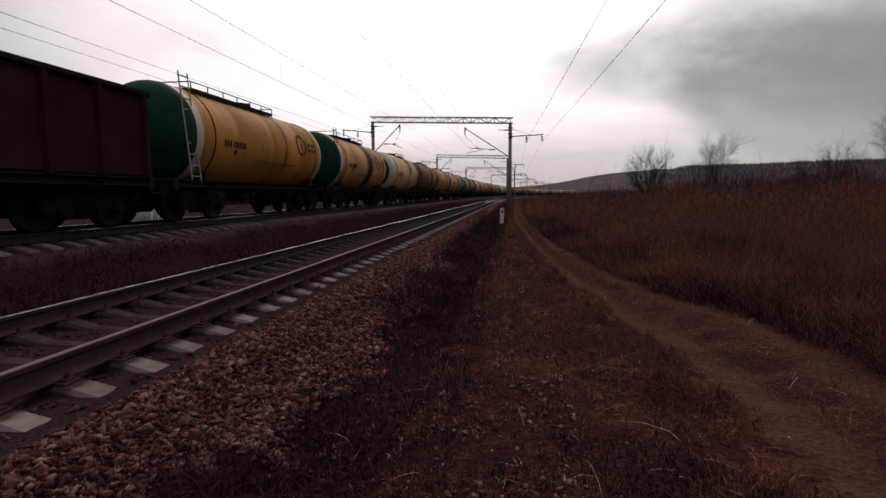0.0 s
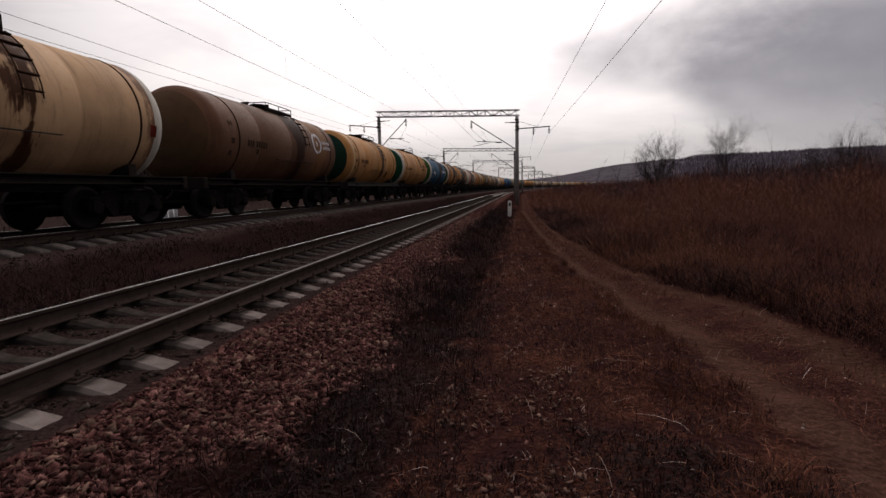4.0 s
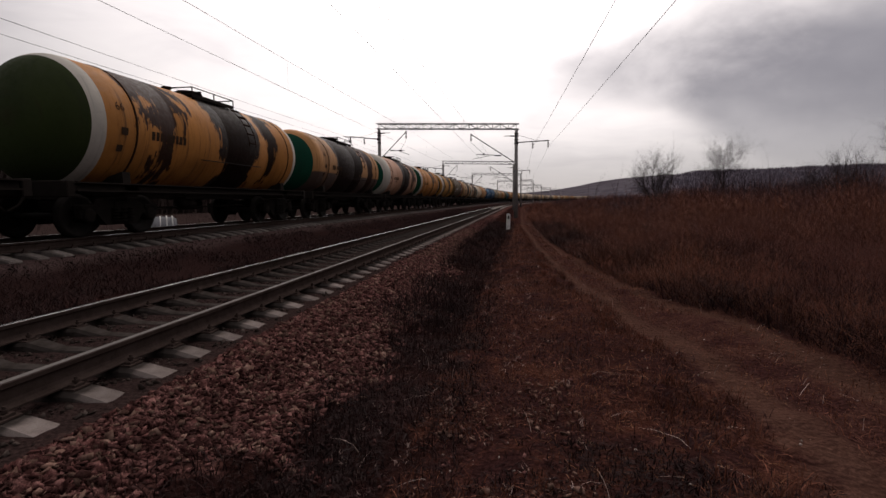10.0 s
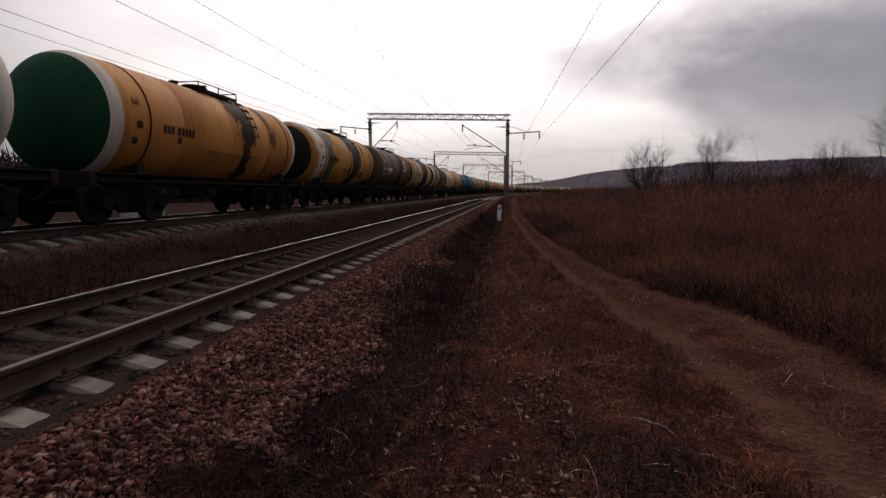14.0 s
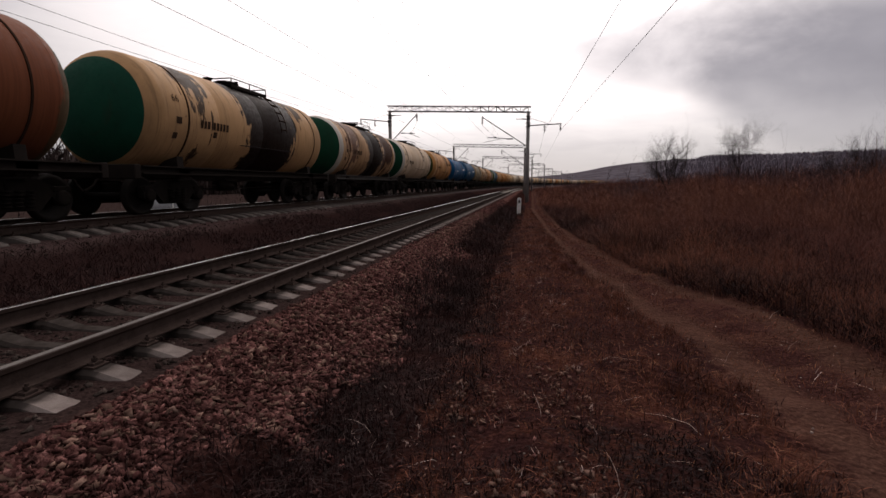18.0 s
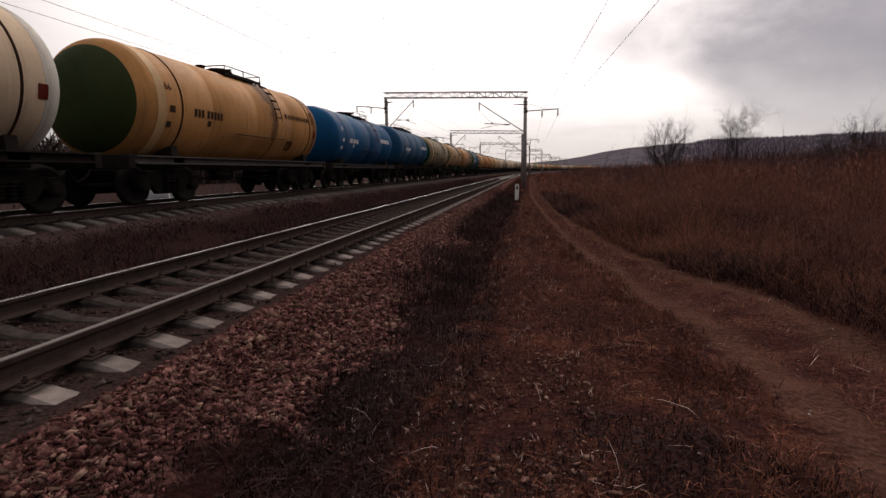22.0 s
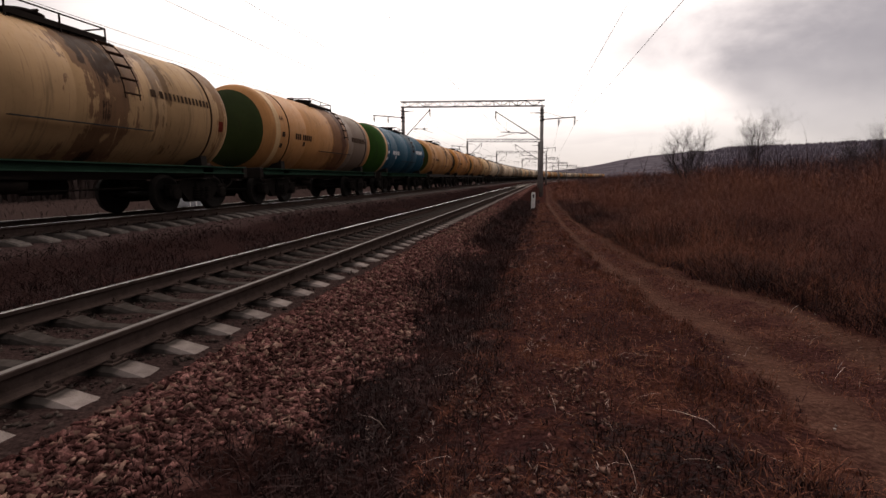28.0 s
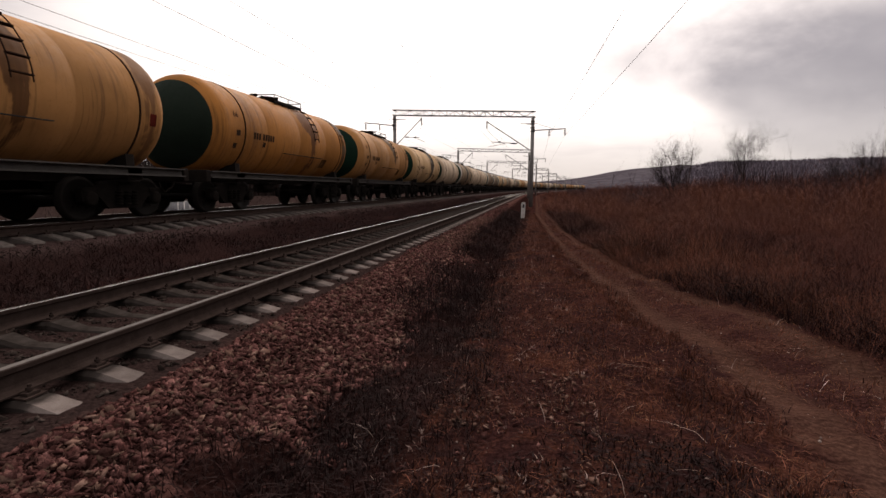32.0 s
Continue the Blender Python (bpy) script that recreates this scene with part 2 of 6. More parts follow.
    nt.links.new(math_node(nt, "ADD", big, math_node(nt, "MULTIPLY", fine, 0.12)), bp.inputs["Height"])
    nt.links.new(bp.outputs[0], bs.inputs["Normal"])
    return m


STEEL = material("rail_steel", [(0.3, (0.30, 0.29, 0.28)), (0.7, (0.55, 0.54, 0.52))], 20, 150, 0.28, 1.0, 0.05, 0.002, (1, 0.05, 1), spec=0.5)
DULL = material("dull_rail_top", [(0.3, (0.08, 0.068, 0.062)), (0.7, (0.15, 0.132, 0.12))], 20, 150, 0.7, 0.0, 0.05, 0.002, (1, 0.05, 1), spec=0.15)
RUST = material("rail_side_rust", [(0.3, (0.024, 0.016, 0.0135)), (0.7, (0.062, 0.044, 0.038))], 8, 90, 0.8, 0.0, 0.3, 0.004)
# lighter copy for far sleepers, the paling of distance put into the colour
CONCRETE_HAZED = material("sleeper_concrete", [(0.3, (0.15, 0.125, 0.112)), (0.5, (0.25, 0.217, 0.195)), (0.72, (0.34, 0.30, 0.275))], 9, 120, 0.9, 0, 0.5, 0.006, vary=0.18)


def sleeper_concrete():
    """Sleeper concrete; oil and brake dust lie on it between the rails."""
    m = material("sleeper_concrete", [(0.3, (0.072, 0.055, 0.049)), (0.5, (0.138, 0.112, 0.101)), (0.72, (0.21, 0.178, 0.162))], 5, 120, 0.9, 0, 0.5, 0.006, vary=0.2)
    nt = m.node_tree
    bs = nt.nodes["Principled BSDF"]
    old = bs.inputs["Base Color"].links[0].from_socket
    co = nt.nodes.new("ShaderNodeTexCoord").outputs["Object"]
    sep = nt.nodes.new("ShaderNodeSeparateXYZ")
    nt.links.new(co, sep.inputs[0])
    n = noise_node(nt, co, 6.0, 4, 0.6)
    d = math_node(nt, "ADD", math_node(nt, "ABSOLUTE", sep.outputs[0]), math_node(nt, "MULTIPLY", n, 0.12))
    f = smooth(nt, d, 1.06, 1.13, 0.96, 0.0)
    nt.links.new(mix(nt, f, old, ramp(nt, n, [(0.35, (0.017, 0.0135, 0.0115)), (0.65, (0.046, 0.038, 0.034))])), bs.inputs["Base Color"])
    return m


CONCRETE = sleeper_concrete()
DIRTYCONCRETE = material("dirty_sleeper_concrete", [(0.3, (0.075, 0.062, 0.055)), (0.7, (0.18, 0.155, 0.14))], 9, 120, 0.9, 0, 0.5, 0.006, vary=0.3)
LADDER = simple("rusty_ladder_steel", (0.035, 0.020, 0.014), scale=5, fine=60, rough=0.8)
OLDCONCRETE = material("pole_concrete", [(0.3, (0.16, 0.15, 0.145)), (0.7, (0.30, 0.285, 0.27))], 2, 40, 0.9, 0, 0.3, 0.01)
GRAVEL = material("ballast_stone", [(0.28, (0.022, 0.0084, 0.0078)), (0.48, (0.066, 0.0275, 0.0245)), (0.68, (0.205, 0.103, 0.090))], 14, 90, 0.9, 0, 0.5, 0.01, vary=0.7, island=True)
DARKMETAL = simple("dark_underframe_steel", (0.020, 0.016, 0.014), scale=4, fine=50, rough=0.85, bump=0.3, spec=0.02)
BOGIE = simple("oily_bogie_iron", (0.014, 0.0115, 0.010), scale=6, fine=60, rough=0.85, bump=0.4, spec=0.02)
WHEEL = simple("worn_wheel_steel", (0.016, 0.0135, 0.012), scale=6, fine=60, rough=0.7, spec=0.05)
GALV = simple("weathered_mast_steel", (0.055, 0.052, 0.052), scale=3, fine=60, rough=0.7)
WIRE = simple("oxidised_wire", (0.045, 0.042, 0.04), scale=3, fine=30, rough=0.6, bump=0)
PORCELAIN = simple("brown_insulator", (0.035, 0.02, 0.015), scale=3, fine=30, rough=0.25, bump=0, spec=0.6)
WHITEPAINT = simple("limewashed_marker", (0.62, 0.60, 0.57), scale=6, fine=60, rough=0.85)
BLACKPAINT = simple("black_marking", (0.018, 0.015, 0.014), scale=8, fine=60, rough=0.7, bump=0)
LETTERWHITE = simple("white_lettering", (0.62, 0.62, 0.62), scale=9, fine=60, rough=0.7, bump=0)
LETTERDARK = simple("dark_lettering", (0.05, 0.032, 0.022), scale=9, fine=60, rough=0.7, bump=0)
LETTERRED = simple("red_marking", (0.11, 0.02, 0.014), scale=9, fine=60, rough=0.7, bump=0)
GRIMEPATCH = material("grimy_patch_paint", [(0.35, (0.035, 0.018, 0.010)), (0.5, (0.10, 0.048, 0.022)), (0.62, (0.21, 0.105, 0.042))], 4, 25, 0.8, 0, 0, 0)
BARK = material("grey_bark", [(0.3, (0.016, 0.012, 0.012)), (0.7, (0.050, 0.040, 0.038))], 9, 60, 0.95, 0, 0.6, 0.02, (1, 1, 0.25))


# ---- mesh helpers ----
def mesh_from(name, verts, faces, mats=(), smooth_faces=False):
    me = bpy.data.meshes.new(name)
    me.from_pydata([tuple(v) for v in verts], [], [tuple(f) for f in faces])
    for m in mats:
        me.materials.append(m)
    if smooth_faces:
        me.polygons.foreach_set("use_smooth", [True] * len(me.polygons))
    me.update()
    return me


class Solid:
    """Collects boxes, tubes and lathes into one mesh."""

    def __init__(self):
        self.v, self.f, self.s = [], [], []

    def add(self, verts, faces, soft=False):
        n = len(self.v)
        self.v += [tuple(p) for p in verts]
        self.f += [tuple(i + n for i in f) for f in faces]
        self.s += [soft] * len(faces)
        return self

    def box(self, x0, y0, z0, x1, y1, z1, bevel=0.0):
        if bevel <= 0:
            vs = [(x, y, z) for z in (z0, z1) for y in (y0, y1) for x in (x0, x1)]
            return self.add(vs, [(0, 2, 3, 1), (4, 5, 7, 6), (0, 1, 5, 4), (2, 6, 7, 3), (0, 4, 6, 2), (1, 3, 7, 5)])
        bm = bmesh.new()
        bmesh.ops.create_cube(bm, size=1)
        for v in bm.verts:
            v.co = Vector(((x0 + x1) / 2 + v.co.x * (x1 - x0), (y0 + y1) / 2 + v.co.y * (y1 - y0), (z0 + z1) / 2 + v.co.z * (z1 - z0)))
        bmesh.ops.bevel(bm, geom=bm.edges[:], offset=bevel, segments=1, affect="EDGES")
        bm.verts.index_update()
        self.add([v.co[:] for v in bm.verts], [[v.index for v in f.verts] for f in bm.faces])
        bm.free()
        return self

    def tube(self, a, b, r0, r1=None, n=8, caps=True):
        a, b = Vector(a), Vector(b)
        r1 = r0 if r1 is None else r1
        d = (b - a).normalized()
        u = d.orthogonal().normalized()
        w = d.cross(u)
        ring = [(math.cos(2 * math.pi * i / n), math.sin(2 * math.pi * i / n)) for i in range(n)]
        vs = [a + u * c * r0 + w * s * r0 for c, s in ring] + [b + u * c * r1 + w * s * r1 for c, s in ring]
        fs = [(i, (i + 1) % n, n + (i + 1) % n, n + i) for i in range(n)]
        self.add(vs, fs, True)
        if caps:
            self.add(vs, [tuple(range(n))[::-1], tuple(range(n, 2 * n))])
        return self

    def pipe(self, pts, r, n=6):
        for a, b in zip(pts, pts[1:]):
            self.tube(a, b, r, n=n)
        return self

    def lathe(self, prof, n=40, axis="y", at=(0, 0, 0), soft=True):
        """Turns a profile of (radius, along) round the axis; a radius of 0 closes it."""
        vs = []
        for r, h in prof:
            for i in range(n):
                c, s = r * math.cos(2 * math.pi * i / n), r * math.sin(2 * math.pi * i / n)
                p = {"y": (c, h, s), "x": (h, c, s), "z": (c, s, h)}[axis]
                vs.append((p[0] + at[0], p[1] + at[1], p[2] + at[2]))
        fs = [(j * n + i, j * n + (i + 1) % n, (j + 1) * n + (i + 1) % n, (j + 1) * n + i) for j in range(len(prof) - 1) for i in range(n)]
        if axis != "y":
            fs = [f[::-1] for f in fs]
        return self.add(vs, fs, soft)

    def prism(self, outline, axis, lo, hi):
        """Extrudes an outline of two coordinates along the axis from lo to hi."""
        k = len(outline)
        put = {"x": lambda p, h: (h, p[0], p[1]), "y": lambda p, h: (p[0], h, p[1]), "z": lambda p, h: (p[0], p[1], h)}[axis]
        vs = [put(p, lo) for p in outline] + [put(p, hi) for p in outline]
        return self.add(vs, [(i, (i + 1) % k, k + (i + 1) % k, k + i) for i in range(k)] + [tuple(range(k))[::-1], tuple(range(k, 2 * k))])

    def mesh(self, name, mat):
        me = mesh_from(name, self.v, self.f, (mat,))
        me.polygons.foreach_set("use_smooth", self.s)
        bm = bmesh.new()
        bm.from_mesh(me)
        bmesh.ops.recalc_face_normals(bm, faces=bm.faces[:])
        bm.to_mesh(me)
        bm.free()
        return me


def part(name, me, parent=None, label="", mat=None, m=None):
    ob = new(name, me)
    ob.parent = parent
    if m is not None:
        ob.matrix_basis = m
    if mat is not None:
        ob.material_slots[0].link = "OBJECT"
        ob.material_slots[0].material = mat
    return tagged(ob, label)


def bend(y):
    """How far the line has swung to the east at y."""
    if y <= BEND:
        return 0.0
    d = min(y, 690.0) - BEND
    s = RADIUS - math.sqrt(RADIUS ** 2 - d ** 2)
    return s if y <= 690 else s + (y - 690) * d / math.sqrt(RADIUS ** 2 - d ** 2)


def along(s, off):
    """Place and heading (degrees) on a line off metres beside the axis, s metres along it."""
    if s <= BEND:
        return off, s, 0.0
    a = (s - BEND) / (RADIUS - off)
    return RADIUS - (RADIUS - off) * math.cos(a), BEND + (RADIUS - off) * math.sin(a), -math.degrees(a)


# ---- the ground ----
PROFILE = [(-3000, -1.5), (-120, 0.9), (-60, -0.2), (-30, -0.7), (-17, -0.75), (-14.5, -0.5), (-12.25, 0.06), (-11.8, 0.12), (-8.85, 0.12), (-8.45, 0.07), (-7.25, -0.28), (-6.6, -0.36), (-6.1, -0.29),
           (-5.65, -0.275), (-5.2, -0.272), (-3.35, -0.272), (-2.9, -0.252), (-2.5, -0.292), (-1.85, -0.52), (-1.4, -0.67), (-0.95, -0.70), (-0.55, -0.60), (0.15, -0.49), (0.85, -0.44),
           (1.3, -0.53), (1.7, -0.55), (2.1, -0.51), (2.4, -0.535), (2.8, -0.52), (3.3, -0.47), (3.8, -0.44), (6, -0.45), (14, -0.35), (40, -0.5), (3000, -0.5)]


ROAD_WEST = ((0, 1.85), (2.7, 1.78), (4.3, 1.75), (5.6, 1.65), (7.3, 1.37), (8.75, 1.17), (11.4, 0.89), (18, 0.60), (35, 0.02), (60, 0.1))
ROAD_EAST = ((0, 3.9), (5.4, 3.72), (7.2, 3.42), (8.4, 2.82), (9.6, 2.48), (12.4, 2.12), (15.4, 1.72), (20.6, 1.32), (44, 0.85), (60, 1.0))


def road_knots(y):
    """Offsets of the verge, the road's two edges and the field at y."""
    y = max(0.0, min(60.0, y))
    return -0.3, float(np.interp(y, *zip(*ROAD_WEST))), float(np.interp(y, *zip(*ROAD_EAST))), 10.0


SECTION = (-0.3, 1.25, 2.90, 10.0)


def section(o, y):
    """The place in the standard cross-section of what lies o metres east of the line at y: the dirt road bends and narrows."""
    return o if o <= -0.3 or o >= 10.0 else float(np.interp(o, road_knots(y), SECTION))


def offset(c, y):
    """The offset from the line at y of a place in the standard cross-section."""
    return c if c <= -0.3 or c >= 10.0 else float(np.interp(c, SECTION, road_knots(y)))


def ground_z(x, y):
    """Height of the ground at a place, without its fine lumps."""
    o = section(x - bend(y), y)
    for (a, za), (b, zb) in zip(PROFILE, PROFILE[1:]):
        if o <= b:
            u = max(0.0, min(1.0, (o - a) / (b - a)))
            h = za + (zb - za) * (u * u * (3 - 2 * u) if b - a < 4 else u)
            break
    else:
        h = PROFILE[-1][1]
    if y > 350 and x > 20:
        ex = max(0.0, min(1.0, (x - 25) / 190))
        ey = max(0.0, min(1.0, (y - 420) / 480))
        ridge = 40 * ex ** 0.55 + 0.012 * max(0, x - 215)
        h += ridge * ey * ey * (3 - 2 * ey) * (1 + 0.10 * noise.noise((x / 130, y / 200, 3)))
    if x > 120 and y <= 900:
        ex = max(0.0, min(1.0, (x - 140) / 420))
        h += 20 * ex * ex * (3 - 2 * ex) * max(0.0, min(1.0, (y + 200) / 700)) * max(0.0, 1 - max(0, y - 500) / 400)
    if x < -90:
        h += 10 * max(0.0, min(1.0, (-x - 90) / 600)) * (0.5 + noise.noise((x / 200, y / 200, 8)))
    return h


def lumps(x, y):
    o = x - bend(y)
    if o < -0.9 and o > -14:
        return 0.018 * noise.noise((x * 3.1, y * 3.1, 1)) if not -8.2 < o < -6.0 else 0.05 * noise.noise((x * 1.3, y * 1.3, 4))
    k = min(1.0, abs(o) / 2 + 0.4)
    return k * (0.08 * noise.noise((x * 0.9, y * 0.9, 2)) + 0.06 * noise.noise((x * 2.6, y * 2.6, 5)) + 0.02 * noise.noise((x * 7, y * 7, 6)))


def make_ground():
    xs = [-3000, -1500, -700, -400, -250, -160, -110, -80, -60, -45, -35, -28, -22, -18, -16, -14.5, -13.4] + list(np.arange(-12.6, -6.2, 0.3)) \
        + list(np.arange(-6.1, -2.5, 0.3)) + list(np.arange(-2.4, 4.2, 0.1)) + [4.4, 4.8, 5.3, 6, 7, 8.5, 10, 13, 17, 22, 30, 40, 55, 75, 100, 130, 170, 220, 280, 350, 450, 600, 800, 1100, 1600, 3000]
    ys = [-3000, -1200, -500, -300, -200, -120, -70, -40, -20, -10, -6, -3] + list(np.arange(-1.5, 14, 0.12)) + list(np.arange(14, 30, 0.4)) + list(np.arange(30, 100, 2.5)) \
        + list(np.arange(100, 440, 12)) + list(np.arange(440, 960, 40)) + [1000, 1100, 1300, 1700, 2400, 3300]
    vs = []
    for y in ys:
        for o in xs:
            x = o + bend(y) * max(0.0, 1 - max(0.0, abs(o) - 60) / 800)
            z = ground_z(x, y)
            if abs(o) < 60 and -8 < y < 120:
                z += lumps(x, y)
            elif y > 400 and x > 20:
                z += 1.8 * noise.noise((x / 9, y / 14, 6))
            vs.append((x, y, z))
    n = len(xs)
    fs = [(j * n + i, j * n + i + 1, (j + 1) * n + i + 1, (j + 1) * n + i) for j in range(len(ys) - 1) for i in range(n - 1)]
    m = bpy.data.materials.new("trackside_ground")
    m.use_nodes = True
    nt = m.node_tree
    bs = nt.nodes["Principled BSDF"]
    co = nt.nodes.new("ShaderNodeTexCoord").outputs["Object"]
    sep = nt.nodes.new("ShaderNodeSeparateXYZ")
    nt.links.new(co, sep.inputs[0])
    x, y, z = sep.outputs
    # offset from the line, with the same swing to the east as the rails
    d = math_node(nt, "MAXIMUM", math_node(nt, "SUBTRACT", math_node(nt, "MINIMUM", y, 690.0), BEND), 0.0)
    o = math_node(nt, "SUBTRACT", x, math_node(nt, "DIVIDE", math_node(nt, "MULTIPLY", d, d), 2 * RADIUS))
    big, mid, fine = noise_node(nt, co, 0.7, 5, 0.6), noise_node(nt, co, 5.0, 5, 0.65), noise_node(nt, co, 42.0, 4, 0.65)
    vor = nt.nodes.new("ShaderNodeTexVoronoi")
    vor.inputs["Scale"].default_value = 19
    nt.links.new(co, vor.inputs["Vector"])
    clump = noise_node(nt, co, 2.1, 6, 0.7, distort=0.8)
    stone = mix(nt, 0.5, ramp(nt, vor.outputs["Color"], [(0.0, (0.030, 0.0145, 0.012)), (0.5, (0.085, 0.043, 0.034)), (1.0, (0.20, 0.120, 0.096))]),
                ramp(nt, fine, [(0.3, (0.030, 0.0145, 0.012)), (0.7, (0.120, 0.064, 0.051))]))
    soil = ramp(nt, fine, [(0.32, (0.017, 0.0075, 0.0065)), (0.5, (0.036, 0.016, 0.0135)), (0.68, (0.072, 0.035, 0.028))])
    turf = ramp(nt, fine, [(0.32, (0.028, 0.011, 0.0072)), (0.5, (0.058, 0.0235, 0.0145)), (0.68, (0.105, 0.048, 0.031))])
    earth = mix(nt, smooth(nt, math_node(nt, "ADD", math_node(nt, "MULTIPLY", clump, 0.7), math_node(nt, "MULTIPLY", mid, 0.3)), 0.42, 0.58), soil, turf)
    earth = mix(nt, smooth(nt, math_node(nt, "ADD", math_node(nt, "MULTIPLY", big, 0.6), math_node(nt, "MULTIPLY", mid, 0.4)), 0.47, 0.57, 0.75, 0.0), earth, ramp(nt, fine, [(0.32, (0.011, 0.0052, 0.005)), (0.68, (0.036, 0.017, 0.015))]))
    track = ramp(nt, math_node(nt, "ADD", math_node(nt, "MULTIPLY", mid, 0.6), math_node(nt, "MULTIPLY", fine, 0.4)),
                 [(0.3, (0.042, 0.023, 0.0155)), (0.5, (0.078, 0.045, 0.030)), (0.7, (0.125, 0.078, 0.054))])
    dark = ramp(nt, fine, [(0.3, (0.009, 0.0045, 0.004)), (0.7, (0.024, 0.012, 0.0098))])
    wob = math_node(nt, "ADD", o, math_node(nt, "MULTIPLY", math_node(nt, "SUBTRACT", mid, 0.5), 0.7))
    wob = math_node(nt, "ADD", wob, math_node(nt, "MULTIPLY", math_node(nt, "SUBTRACT", big, 0.5), 0.5))
    rag = math_node(nt, "MULTIPLY", math_node(nt, "SUBTRACT", clump, 0.5), 1.5)
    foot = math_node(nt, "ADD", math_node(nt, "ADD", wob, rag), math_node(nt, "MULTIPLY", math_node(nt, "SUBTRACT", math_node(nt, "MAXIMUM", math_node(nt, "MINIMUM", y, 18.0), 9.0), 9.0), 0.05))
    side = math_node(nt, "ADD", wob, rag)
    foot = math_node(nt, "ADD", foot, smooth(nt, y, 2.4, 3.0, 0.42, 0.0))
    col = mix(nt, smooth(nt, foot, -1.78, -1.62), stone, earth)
    # darker ground along the ditch bottom, from the ballast foot to the bank
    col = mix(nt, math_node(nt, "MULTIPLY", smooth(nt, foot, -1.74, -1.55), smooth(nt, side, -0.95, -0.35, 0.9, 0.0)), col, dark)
    grey = ramp(nt, math_node(nt, "ADD", math_node(nt, "MULTIPLY", fine, 0.5), math_node(nt, "MULTIPLY", mid, 0.5)), [(0.35, (0.030, 0.0215, 0.019)), (0.5, (0.060, 0.044, 0.039)), (0.68, (0.108, 0.083, 0.074))])
    oily = ramp(nt, fine, [(0.32, (0.011, 0.0082, 0.007)), (0.68, (0.036, 0.0275, 0.024))])
    # oily bed, carried past the rails to darken gaps between sleeper ends
    col = mix(nt, smooth(nt, math_node(nt, "ABSOLUTE", math_node(nt, "ADD", wob, 4.13)), 1.32, 1.68, 0.92, 0.0), col, oily)
    col = mix(nt, smooth(nt, wob, -6.5, -6.9, 0.0, 0.9), col, grey)
    col = mix(nt, smooth(nt, math_node(nt, "ABSOLUTE", math_node(nt, "ADD", wob, 7.05)), 0.85, 1.4, 0.85, 0.0), col, dark)
    across = nt.nodes.new("ShaderNodeAttribute")
    across.attribute_name = "section"
    rut = math_node(nt, "ADD", across.outputs["Fac"], math_node(nt, "MULTIPLY", math_node(nt, "SUBTRACT", wob, o), 0.7))
    worn = ramp(nt, fine, [(0.32, (0.030, 0.014, 0.010)), (0.5, (0.060, 0.029, 0.021)), (0.68, (0.105, 0.056, 0.040))])
    col = mix(nt, math_node(nt, "MULTIPLY", smooth(nt, rut, 1.2, 1.45), smooth(nt, rut, 2.55, 2.95, 0.85, 0.0)), col, mix(nt, smooth(nt, clump, 0.40, 0.60), soil, worn))
    for c, w, st in ((1.52, 0.20, 0.55), (2.42, 0.20, 0.6)):
        col = mix(nt, smooth(nt, math_node(nt, "ABSOLUTE", math_node(nt, "SUBTRACT", rut, c)), w * 0.3, w * 1.6, st, 0.0), col, track)
    col = mix(nt, smooth(nt, wob, -13.0, -14.5), col, ramp(nt, mid, [(0.3, (0.022, 0.015, 0.013)), (0.7, (0.048, 0.036, 0.030))]))
    col = mix(nt, 1.0, col, (1.0, 0.89, 0.94), "MULTIPLY")
    # far hill ground: the pale bluish haze of distance is put into its colour
    hazy_wood = ramp(nt, noise_node(nt, co, 0.05, 8, 0.7), [(0.35, (0.060, 0.051, 0.061)), (0.65, (0.115, 0.101, 0.113))])
    col = mix(nt, smooth(nt, y, 240, 420), col, hazy_wood)
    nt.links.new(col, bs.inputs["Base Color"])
    bs.inputs["Roughness"].default_value, bs.inputs["Specular IOR Level"].default_value = 0.95, 0.0
    bp = nt.nodes.new("ShaderNodeBump")
    bp.inputs["Strength"].default_value, bp.inputs["Distance"].default_value = 0.8, 0.03
    h = math_node(nt, "ADD", mid, math_node(nt, "ADD", math_node(nt, "MULTIPLY", fine, 0.5), math_node(nt, "MULTIPLY", vor.outputs["Distance"], -1.2)))
    nt.links.new(h, bp.inputs["Height"])
    nt.links.new(bp.outputs[0], bs.inputs["Normal"])
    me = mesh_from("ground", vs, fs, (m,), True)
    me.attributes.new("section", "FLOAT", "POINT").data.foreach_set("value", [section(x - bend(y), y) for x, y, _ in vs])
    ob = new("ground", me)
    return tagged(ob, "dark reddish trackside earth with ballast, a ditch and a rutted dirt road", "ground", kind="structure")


make_ground()


